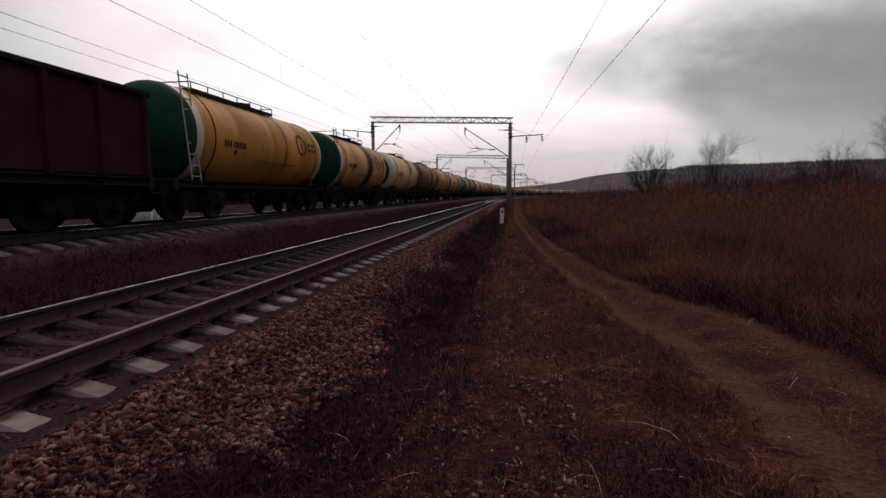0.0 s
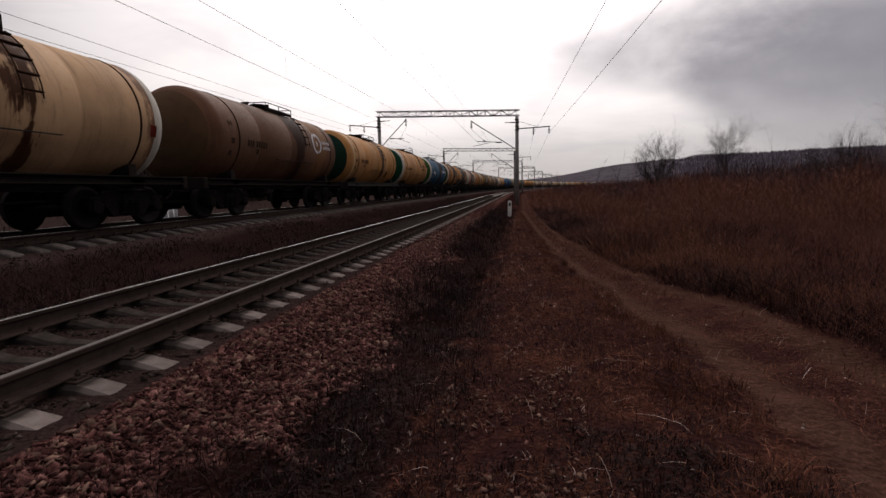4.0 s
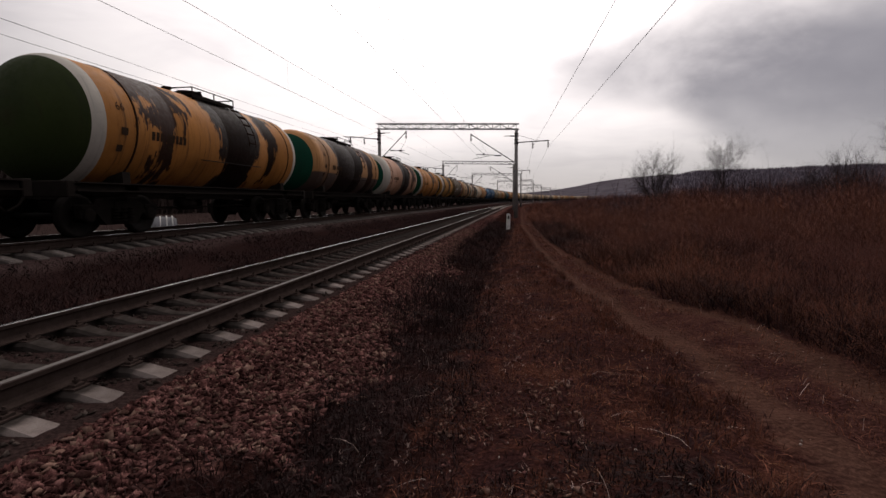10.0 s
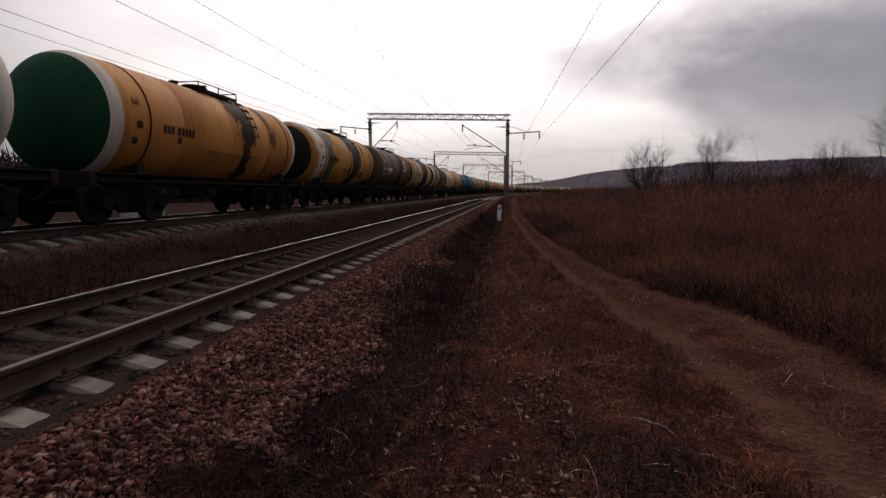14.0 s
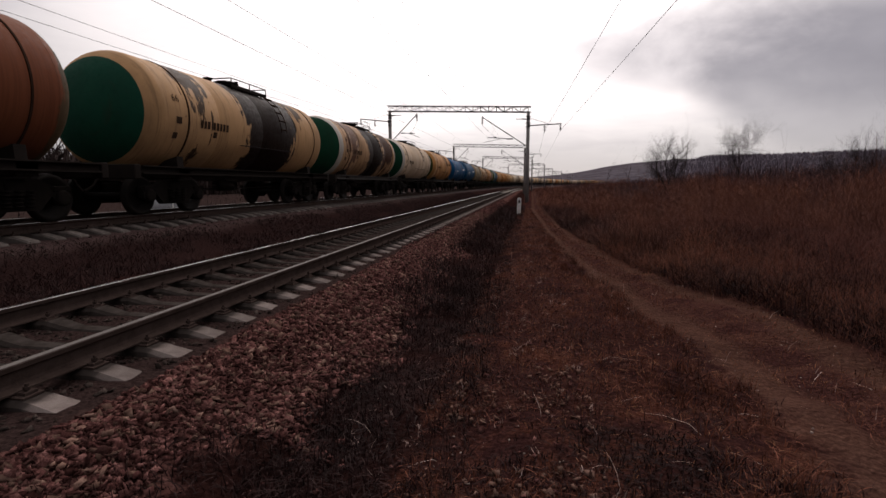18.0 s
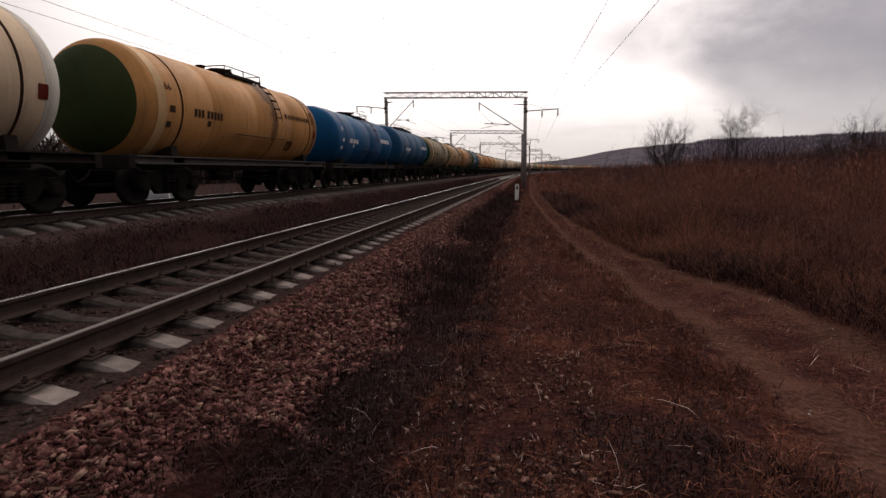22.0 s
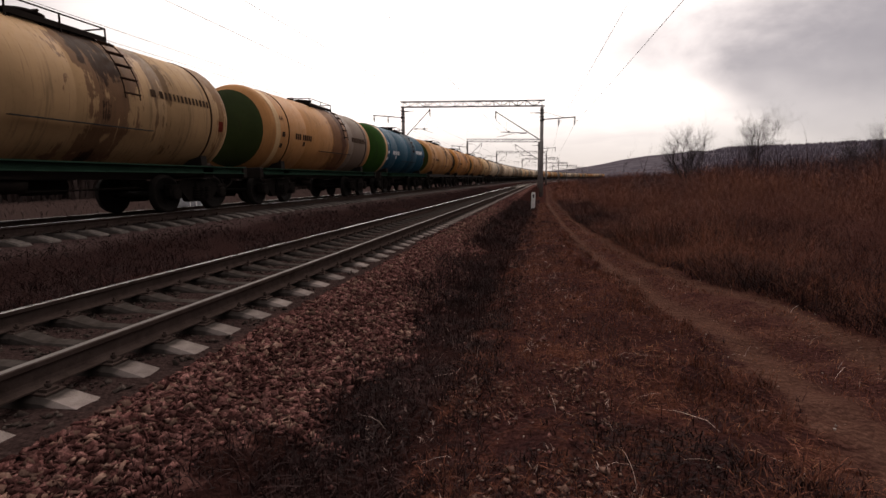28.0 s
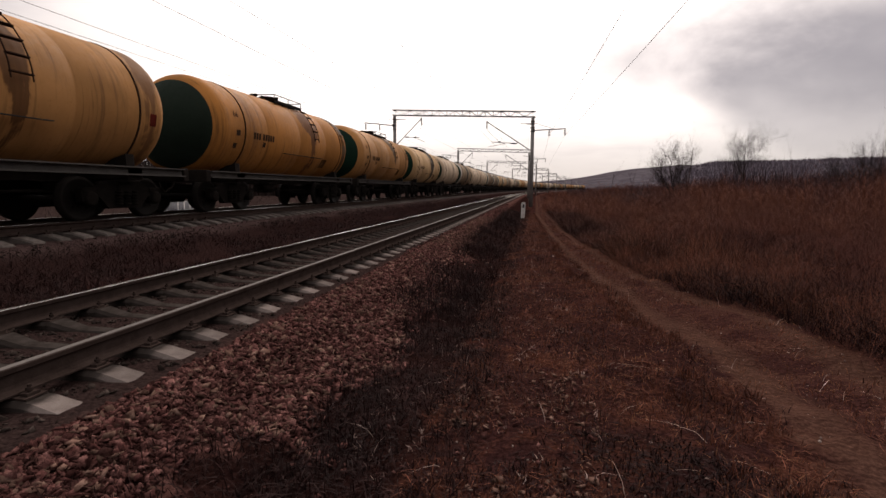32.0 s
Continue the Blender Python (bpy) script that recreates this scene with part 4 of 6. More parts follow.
DIGITS = (0.11, 0.10, 0.115, -0.09, 0.11, 0.115, 0.10, 0.11, 0.11)


def spec(body, cap, band=None, deck="short", zones=(), ink=LETTERDARK, firm=None, sill=DARKMETAL, low=None, streak=0.6, ladder=True, note="", load="66", rim=False):
    return dict(body=body, cap=cap, band=band, deck=deck, zones=zones, ink=ink, firm=firm, sill=sill, low=low, streak=streak, ladder=ladder, note=note, load=load, rim=rim)


GREENSILL = simple("green_sill_paint", (0.020, 0.042, 0.029), scale=3, fine=40, rough=0.7)
# grey of sills that catch the light, put into the paint
GREYSILL = simple("lit_grey_sill_paint", (0.085, 0.078, 0.072), scale=3, fine=40, rough=0.8)
L = LETTERWHITE
NEAR_WAGONS = [
    spec(OCHRE, GREEN, WHITE, "long", [(1.1, 0.10, (0.10, 0.05, 0.02), 0.05, 0.8)], firm="round", load="", note="ochre yellow tank wagon with green ends and a long roof walkway"),
    spec(TAN, GREEN, WHITE, "long", [(0.85, 0.55, OIL, 0.10, 0.95), (1.9, 0.28, (0.09, 0.05, 0.03), 0.3, 0.75)], firm="round", streak=0.75, load="", note="stained tan tank wagon with green ends and a long roof walkway"),
    spec((0.52, 0.325, 0.185), GREEN, WHITE, "short", [(1.35, 0.30, (0.07, 0.03, 0.016), 0.16, 0.92), (4.5, 0.16, (0.15, 0.07, 0.04), 0.10, 0.8)], rim=True, streak=0.5, note="pale cream tank wagon with green ends and rusty ladder streak"),
    spec((0.13, 0.062, 0.036), (0.10, 0.055, 0.03), None, "short", [(0.9, 0.5, OIL, 0.2, 0.7), (3.0, 0.8, (0.26, 0.13, 0.06), 0.3, 0.6)], firm="round", ink=LETTERDARK, note="dark red-brown tank wagon with a pale round mark"),
    spec(TAN, DKGREEN, CREAM, "short", [(1.3, 0.25, (0.055, 0.025, 0.012), 0.15, 0.9)], note="tan tank wagon with dark green ends and an oily ladder streak", sill=GREYSILL),
    spec(TAN, GREEN, WHITE, "hoop", [(1.4, 0.12, (0.10, 0.05, 0.03), 0.1, 0.6)], firm="two", load="90", note="tan tank wagon with green ends and a curved grab rail"),
    spec((0.008, 0.062, 0.125), LEAF, WHITE, "short", [(1.1, 0.85, OIL, 0.16, 0.95), (2.6, 0.12, OIL, 0.12, 0.9)], ink=L, firm="long", note="blue tank wagon with green ends and a black oil spill"),
    spec(ORANGE, MOSS, WHITE, "short", [(-2.6, 0.75, (0.03, 0.013, 0.008), 0.42, 0.95), (0.8, 1.15, OIL, 0.22, 0.97), (2.8, 0.3, OIL, 0.25, 0.9)], streak=0.85, note="tan tank wagon under heavy black oil stains"),
    spec((0.43, 0.215, 0.088), TEAL, None, "hoop", [(-3.9, 0.5, (0.20, 0.10, 0.045), 0.3, 0.6), (-0.6, 2.1, OIL, 0.28, 0.97), (2.85, 0.62, (0.030, 0.014, 0.010), 0.13, 0.97), (2.0, 0.16, (0.06, 0.02, 0.01), 0.3, 0.9)], low=(2.15, (0.085, 0.058, 0.050)), streak=0.75, note="cream tank wagon with a grey lower flank and oil stains"),
    spec((0.45, 0.25, 0.165), TEAL, WHITE, "short", [(0.55, 1.35, OIL, 0.22, 0.97), (3.3, 0.6, (0.05, 0.026, 0.018), 0.25, 0.92)], rim=True, note="pinkish pale tank wagon with teal ends and oil stains"),
    spec(ORANGE, GREEN, WHITE, "short", [(1.0, 0.55, (0.03, 0.017, 0.01), 0.2, 0.9), (2.7, 0.25, (0.05, 0.02, 0.01), 0.25, 0.8)], note="orange-tan tank wagon with green ends and dark runs"),
    spec(OCHRE, (0.016, 0.018, 0.014), None, "short", [(-4.1, 0.55, WHITE, 0.12, 0.75), (-2.9, 0.55, (0.045, 0.032, 0.016), 0.2, 0.9), (1.1, 0.8, (0.022, 0.012, 0.007), 0.25, 0.95), (2.6, 0.15, (0.05, 0.022, 0.01), 0.25, 0.8)], note="ochre tank wagon with a whitish end and dark stains"),
    spec(OLIVE, OLIVE, None, "short", [(1.15, 0.6, OIL, 0.15, 0.9), (3.3, 1.4, (0.17, 0.055, 0.026), 0.12, 0.9)], ink=L, firm="swoosh", load="90", note="dark olive-brown tank wagon with a red-brown rear field"),
    spec((0.45, 0.265, 0.130), TEAL, None, "short", [(-3.3, 0.3, OIL, 0.4, 0.85), (0.7, 1.75, OIL, 0.26, 0.97), (3.1, 0.12, OIL, 0.3, 0.8)], streak=0.6, note="cream tank wagon with teal green ends and black spills"),
    spec((0.43, 0.255, 0.135), GREEN, WHITE, "hoop", [(-3.2, 0.7, (0.075, 0.030, 0.016), 0.5, 0.85), (0.5, 1.35, OIL, 0.25, 0.97), (2.9, 0.75, (0.05, 0.022, 0.013), 0.4, 0.92)], streak=0.9, note="tan tank wagon almost covered by black and brown spills", sill=GREYSILL),
    spec(PALE, GREEN, WHITE, "short", [(1.35, 0.12, (0.16, 0.09, 0.06), 0.08, 0.6)], streak=0.35, note="clean cream white tank wagon with green ends"),
    spec(TAN, MOSS, CREAM, "short", [(1.25, 0.25, (0.10, 0.045, 0.02), 0.15, 0.75), (4.45, 0.2, (0.14, 0.06, 0.025), 0.1, 0.8)], firm="script", note="tan tank wagon with olive ends and a firm's dark lettering", sill=GREYSILL),
    spec(BLUE, BLUE, None, "hoop", [(1.2, 0.5, (0.02, 0.055, 0.12), 0.12, 0.6)], ink=L, firm="block", streak=0.4, load="72", note="clean blue tank wagon with white block lettering", sill=GREYSILL),
    spec((0.011, 0.060, 0.125), (0.011, 0.060, 0.125), None, "long", [(-2.4, 0.12, (0.10, 0.18, 0.26), 0.1, 0.4)], ink=L, firm="block", streak=0.5, ladder=False, load="", note="blue tank wagon with a long roof walkway and white lettering"),
    spec((0.20, 0.155, 0.095), GREEN, CREAM, "hoop", [(1.4, 0.5, (0.05, 0.035, 0.02), 0.3, 0.7), (3.6, 0.8, (0.33, 0.25, 0.15), 0.25, 0.7)], streak=0.7, note="dusty olive-grey tank wagon with green ends"),
    spec((0.38, 0.235, 0.120), MOSS, CREAM, "short", [(0.9, 0.85, (0.11, 0.055, 0.032), 0.35, 0.75), (0.75, 0.30, (0.032, 0.017, 0.011), 0.25, 0.85), (-2.0, 0.12, (0.09, 0.05, 0.025), 0.4, 0.7), (2.4, 0.2, (0.10, 0.055, 0.028), 0.4, 0.7), (4.5, 0.22, (0.16, 0.08, 0.035), 0.15, 0.8)], firm="script", streak=0.7, note="worn tan tank wagon with a green sill", sill=GREENSILL),
    spec((0.40, 0.19, 0.072), MOSS, CREAM, "short", [(1.0, 0.95, (0.13, 0.06, 0.035), 0.25, 0.7), (1.3, 0.22, (0.07, 0.028, 0.016), 0.15, 0.8), (3.05, 1.25, (0.17, 0.13, 0.105), 0.06, 0.85)], firm="block", note="orange-tan tank wagon with a grey lettered field", sill=GREENSILL),
    spec(SEA, LEAF, CREAM, "short", [(1.2, 0.6, (0.010, 0.03, 0.045), 0.15, 0.7)], ink=L, firm="block", streak=0.4, note="dark sea-blue tank wagon with bright green ends", sill=GREENSILL),
    spec(TAN, MOSS, None, "short", [(1.3, 0.22, (0.10, 0.045, 0.02), 0.15, 0.8), (4.45, 0.2, (0.12, 0.055, 0.025), 0.1, 0.7)], note="tan tank wagon with olive ends and a rusty ladder streak", sill=GREYSILL),
    spec(ORANGE, (0.018, 0.028, 0.02), None, "short", [(1.2, 0.4, (0.11, 0.045, 0.02), 0.3, 0.8), (4.45, 0.2, (0.03, 0.02, 0.012), 0.08, 0.8)], streak=0.7, note="orange-brown tank wagon with blackish ends", sill=GREYSILL),
    spec(TAN, DKGREEN, None, "short", [(1.2, 0.4, (0.07, 0.04, 0.02), 0.3, 0.85)], note="tan tank wagon with dark ends", sill=GREYSILL),
    spec(CREAM, DKGREEN, None, "short", [(1.2, 0.6, OIL, 0.3, 0.85)], note="cream tank wagon with dark stains"),
]
FAR_KINDS = [spec(TAN, DKGREEN, CREAM, zones=[(1.2, 0.5, OIL, 0.25, 0.85)], note="tan tank wagon with dark ends, far along the train"),
             spec(CREAM, GREEN, WHITE, zones=[(1.1, 0.4, (0.08, 0.04, 0.02), 0.25, 0.8)], note="cream tank wagon with green ends, far along the train"),
             spec(ORANGE, GREEN, None, zones=[(1.0, 0.6, OIL, 0.25, 0.85)], note="orange-tan tank wagon, far along the train"),
             spec(PALE, DKGREEN, None, zones=[(1.0, 0.3, OIL, 0.25, 0.6)], note="pale tank wagon, far along the train"),
             spec((0.25, 0.17, 0.10), DKGREEN, WHITE, zones=[(0.8, 0.8, OIL, 0.3, 0.85)], note="brownish tank wagon with dark stains, far along the train")]
WAGONS, WHEELS = [], {"front": [], "rear": []}
CAPS = {}


def mark(name, me, parent, label="", mat=None):
    """A line of small painted characters."""
    return tagged(part(name, me, parent, label, mat), kind="stuff")


def cap_paint(c):
    if c not in CAPS:
        CAPS[c] = paint("tank_end_paint", c, (), 0.4, 0.45)
    return CAPS[c]


def painted_text(body, y0, dz, size):
    """Painted characters on the near flank, lying on the curve of the shell at dz over its axis."""
    cu = bpy.data.curves.new("marking", "FONT")
    cu.body, cu.size, cu.extrude, cu.resolution_u = body, size, 0.001, 3
    ob = bpy.data.objects.new("marking", cu)
    scene.collection.objects.link(ob)
    me = bpy.data.meshes.new_from_object(ob.evaluated_get(bpy.context.evaluated_depsgraph_get()))
    bpy.data.objects.remove(ob)
    for v in me.vertices:
        a = math.asin(dz / TANK_R) + v.co.y / TANK_R
        r = 1.509 + v.co.z
        v.co = (r * math.cos(a), y0 + v.co.x, TANK_Z + r * math.sin(a))
    me.materials.clear()
    me.materials.append(LETTERDARK)
    return me


def add_bogies(w):
    for y in (-3.9, 3.9):
        b = part("bogie", shared("bolster", bogie_bolster), w, "black oily two-axle bogie", m=pose(0, y, 0))
        for r in (0, 180):
            part("side_frame", shared("side_frame", side_frame), b, m=pose(0, 0, 0, 0, 0, r))
        for key, dy in (("front", -0.925), ("rear", 0.925)):
            WHEELS[key].append(part("wheelset", shared("wheelset", wheelset_mesh), b, "dark steel wheelset", m=pose(0, dy, 0.4785)))


def tank_wagon(sp, index, full=True, body=None):
    w = tagged(new("tank_wagon"), sp["note"], "tank wagon", "wagons of the goods train")
    body = body or paint("tank_paint", sp["body"], sp["zones"], 0.5, sp["streak"], sp["low"])
    tank = part("tank", shared("tank", tank_shell), w, mat=body)
    for sg in (-1, 1):
        lab = "domed tank end in another colour" if sp["cap"] != sp["body"] else ""
        if sp["deck"] == "long" or sp["body"] in (SEA, BLUE):
            part("tank_end", shared(("end", sg), lambda: tank_end(sg)), w, lab, cap_paint(sp["cap"]))
        else:
            r = 1.19 if sp["rim"] else 1.397 if sp["band"] == WHITE else 1.27
            part("tank_end", shared(("disc", sg, r), lambda: tank_end(sg, 0.0, r)), w, lab, cap_paint(sp["cap"]))
            part("end_rim", shared(("rim", sg, r), lambda: tank_end(sg, r, 1.6)), w, "", cap_paint(WHITE) if sp["band"] == WHITE else body)
        part("coupler", shared(("coupler", sg), lambda: coupler_mesh(sg)), w)
        part("brake_hose", shared(("hose", sg), lambda: hose_mesh(sg)), w)
    if sp["band"] and (sp["band"] != WHITE or sp["rim"] or sp["deck"] == "long"):
        part("end_band", shared("end_band", lambda: ring(-4.45, 0.15, 1.505)), w, "pale painted band at the tank end", cap_paint(sp["band"]))
    if sp["band"] == WHITE:
        part("end_band", shared("thin_band", lambda: ring(4.55, 0.045, 1.505)), w, "pale painted band at the tank end", cap_paint(sp["band"]))
    part("underframe", shared("underframe", frame_mesh), w)
    for r in (0, 180):
        part("side_sill", shared("side_sill", lambda: side_sill(5.45)), w, mat=sp["sill"], m=pose(0, 0, 0, 0, 0, r))
    for y in (-3.72, 4.05):
        part("strap", shared("strap", strap_mesh), w, mat=body if sp["body"][2] > 0.09 and sp["body"][0] < 0.1 else LADDER, m=pose(0, y, 0))
    add_bogies(w)
    part("hatch", shared("hatch", hatch_mesh), w, m=pose(0, 0.35, 0))
    y0, y1 = (-3.75, 1.35) if sp["deck"] == "long" else (-0.6, 1.55)
    part("walkway", shared(("deck", y0), lambda: platform_deck(y0, y1)), w)
    part("handrail", shared(("rail", y0), lambda: platform_rail(y0, y1)), w)
    if not full:
        return w
    part("brake_gear", shared("brake", brake_gear), w)
    part("drain_valve", shared("valve", valve_mesh), w)
    part("drip_strip", shared("tray", tray_mesh), w)
    if sp["deck"] == "long" and sp["ladder"]:
        pale = LETTERGREY if index == 0 else None
        lad = part("ladder", shared("end_ladder", end_ladder_mesh), w, "pale painted ladder" if pale else "", pale, pose(0, -0.16, 0))
        part("stringer", shared("end_ladder", end_ladder_mesh), lad, mat=pale, m=pose(0, 0.4, 0))
        for i in range(10):
            z = 1.3 + i * 0.31
            part("rung", shared("rung", rung_mesh), lad, mat=pale, m=pose(1.48 - 0.26 * (z - 1.15) / 3.05, -4.55, z))
    elif sp["ladder"]:
        hoop = sp["deck"] == "hoop"
        lad = part("ladder", shared(("ladder", hoop), lambda: ladder_rail(1.3, hoop)), w)
        part("stringer", shared(("ladder", hoop), lambda: ladder_rail(1.3, hoop)), lad, m=pose(0, 0.4, 0))
        for i in range(5):
            a = 0.70 + i * 0.195
            part("rung", shared("rung", rung_mesh), lad, m=pose(1.6 * math.sin(a), 1.3, TANK_Z + 1.6 * math.cos(a), 0, math.degrees(a) - 90, 0))
    ink = sp["ink"]
    mark("fleet_marking", shared("number", lambda: lettering(-3.25, TANK_Z - 0.16, 0.21, DIGITS, 0.045)), w, "row of painted characters", ink)
    part("small_marking", shared("check", lambda: lettering(-2.65, TANK_Z - 0.40, 0.16, (0.16,))), w, mat=ink)
    if sp["load"]:
        part("load_marking", shared(("load", sp["load"]), lambda: painted_text(sp["load"], -4.3, 0.30, 0.27)), w, mat=ink)
        part("small_marking", shared("tag", lambda: lettering(-4.2, TANK_Z - 0.16, 0.17, (0.2,))), w, mat=ink)
        part("small_marking", shared("tag_low", lambda: lettering(-4.28, TANK_Z - 0.55, 0.15, (0.17,))), w, mat=ink)
    if sp["firm"] == "block":
        mark("firm_marking", shared("block", lambda: lettering(2.2, TANK_Z + 0.12, 0.23, (0.15, 0.15, 0.16, 0.15, 0.15, 0.20, 0.16, 0.16), 0.06)), w, "firm's block lettering", LETTERWHITE if sp["body"][0] < 0.1 else LETTERDARK)
    elif sp["firm"] == "script":
        mark("firm_marking", shared("script", lambda: lettering(1.95, TANK_Z + 0.28, 0.17, (0.16, -0.06, 0.11, 0.07, 0.09, 0.07, 0.07, 0.08, 0.08, 0.07, 0.08, 0.07, 0.08, 0.08, 0.07), 0.06)), w, "firm's dark lettering", LETTERDARK)
    elif sp["firm"] == "long":
        mark("firm_marking", shared("longname", lambda: lettering(1.9, TANK_Z + 0.10, 0.28, (0.13, -0.12, 0.13, 0.13, -0.1, 0.13, -0.1, 0.12, 0.13, 0.12), 0.11)), w, "firm's white lettering", LETTERWHITE)
    elif sp["firm"] == "two":
        mark("firm_marking", shared("two", lambda: lettering(2.2, TANK_Z + 0.22, 0.17, (0.11,) * 8, 0.05)), w, "firm's dark lettering", LETTERDARK)
        mark("firm_marking", shared("two_low", lambda: lettering(2.2, TANK_Z - 0.06, 0.17, (0.11,) * 8, 0.05)), w, "", LETTERDARK)
    elif sp["firm"] in ("round", "swoosh"):
        def ring_mark():
            s = Solid()
            for i in range(20):
                if i in (5, 15):
                    continue
                a0, a1 = 2 * math.pi * i / 20, 2 * math.pi * (i + 1) / 20
                vs = []
                for a in (a0, a1):
                    for rr in (0.36, 0.46):
                        y, z = 2.55 + rr * math.cos(a), TANK_Z + 0.30 + rr * math.sin(a)
                        vs.append((math.sqrt(1.5095 ** 2 - (z - TANK_Z) ** 2), y, z))
                s.add(vs, [(0, 1, 3, 2)])
            s.add(*curved_bar(2.5, 2.6, TANK_Z + 0.28, 0.8))
            return s.mesh("round_marking", LETTERDARK)
        tint = LETTERWHITE if sp["body"][0] < 0.2 else LETTERDARK
        mark("firm_marking", shared("round", ring_mark), w, "round firm mark", tint)
        if sp["firm"] == "swoosh":
            return w
        mark("firm_marking", shared("round_text", lambda: lettering(3.15, TANK_Z + 0.38, 0.14, (0.07,) * 7, 0.07)), w, "", tint)
        mark("firm_marking", shared("round_text_low", lambda: lettering(3.15, TANK_Z + 0.15, 0.14, (0.07,) * 7, 0.07)), w, "", tint)
    if index in (5, 16, 24, 25):
        part("tail_panel", shared("tail_panel", lambda: Solid().add(*curved_bar(4.2, 4.52, TANK_Z + 0.40, 0.5, seg=4)).mesh("panel", GRIMEPATCH)), w, "dark stained panel near the tank end")
    if index in (4, 11, 16, 24, 25, 26):
        part("repair_patch", shared("repair_patch", lambda: Solid().add(*curved_bar(2.2, 2.7, TANK_Z - 0.78, 0.34, seg=4)).mesh("panel", GRIMEPATCH)), w, "grimy rectangular patch low on the flank")
    if index in (2, 15, 16, 20, 22, 23):
        part("tail_marking", shared("tail", lambda: lettering(4.35, TANK_Z - 0.25, 0.28, (0.2,))), w, "small red field", LETTERRED)
    return w


def gondola_wagon():
    """An open high-sided wagon: ribbed dark side walls, ends, floor and underframe."""
    rustpaint = simple("dark_brown_wagon_paint", (0.030, 0.017, 0.013), scale=1.2, fine=25, rough=0.8, bump=0.2)
    w = tagged(new("gondola_wagon"), "dark brown open goods wagon with ribbed steel sides", "goods wagon", "wagons of the goods train")
    for r in (0, 180):
        s = Solid()
        s.box(1.44, -5.5, 1.25, 1.48, 5.5, 3.20)
        side = part("side_wall", s.mesh("side_wall", rustpaint), w, "dark brown ribbed side wall", m=pose(0, 0, 0, 0, 0, r))
        rib = shared("rib", lambda: Solid().prism([(1.48, -0.11), (1.57, -0.06), (1.57, 0.06), (1.48, 0.11)], "z", 1.2, 3.17).mesh("rib", rustpaint))
        for y in (-5.35, -4.0, -2.7, -1.35, 0, 1.35, 2.7, 4.0, 5.35):
            part("rib", rib, side, m=pose(0, y, 0))
        part("top_chord", shared("chord", lambda: Solid().box(1.40, -5.52, 3.17, 1.58, 5.52, 3.29, 0.02).mesh("top_chord", rustpaint)), side)
        s = Solid().box(-1.44, 5.46, 1.25, 1.44, 5.5, 3.20)
        for x in (-0.9, 0, 0.9):
            s.box(x - 0.06, 5.5, 1.25, x + 0.06, 5.58, 3.20)
        s.box(-1.46, 5.44, 3.17, 1.46, 5.6, 3.29)
        part("end_wall", s.mesh("end_wall", rustpaint), w, m=pose(0, 0, 0, 0, 0, r))
        part("side_sill", shared("side_sill", lambda: side_sill(5.45)), w, m=pose(0, 0, 0, 0, 0, r))
    part("wagon_floor", Solid().box(-1.44, -5.46, 1.16, 1.44, 5.46, 1.26).mesh("wagon_floor", DARKMETAL), w)
    part("underframe", shared("underframe", frame_mesh), w)
    for sg in (-1, 1):
        part("coupler", shared(("coupler", sg), lambda: coupler_mesh(sg)), w)
        part("brake_hose", shared(("hose", sg), lambda: hose_mesh(sg)), w)
    part("brake_gear", shared("brake", brake_gear), w)
    add_bogies(w)
    return w


def make_train():
    WAGONS.append(gondola_wagon())
    for i, sp in enumerate(NEAR_WAGONS):
        WAGONS.append(tank_wagon(sp, i))
    far = [paint("far_tank_paint", sp["body"], sp["zones"], 0.5, 0.7) for sp in FAR_KINDS]
    rng = random.Random(11)
    for i in range(34):
        k = rng.randrange(len(FAR_KINDS))
        WAGONS.append(tank_wagon(FAR_KINDS[k], i, False, far[k]))


make_train()


# ---- stones, grass and brush ----
def raw_mesh(name, verts, loops, sizes, mat):
    """A mesh straight from arrays: verts (n, 3), the corner list and the corner count of each face."""
    me = bpy.data.meshes.new(name)
    me.vertices.add(len(verts))
    me.vertices.foreach_set("co", verts.astype(np.float32).ravel())
    me.loops.add(len(loops))
    me.loops.foreach_set("vertex_index", loops.astype(np.int32))
    me.polygons.add(len(sizes))
    starts = np.concatenate(([0], np.cumsum(sizes)[:-1]))
    me.polygons.foreach_set("loop_start", starts.astype(np.int32))
    me.materials.append(mat)
    me.update(calc_edges=True)
    me.validate()
    return me


def heights(xy):
    return np.array([ground_z(x, y) + lumps(x, y) for x, y in xy])


def scatter(rng, n, x0, x1, y0, y1, power=1.0):
    """n places over a strip; power above 1 gathers them towards y0."""
    y = y0 + (y1 - y0) * rng.random(n) ** power
    x = x0 + (x1 - x0) * rng.random(n)
    x = x + np.array([bend(v) for v in y])
    return np.stack([x, y], 1)


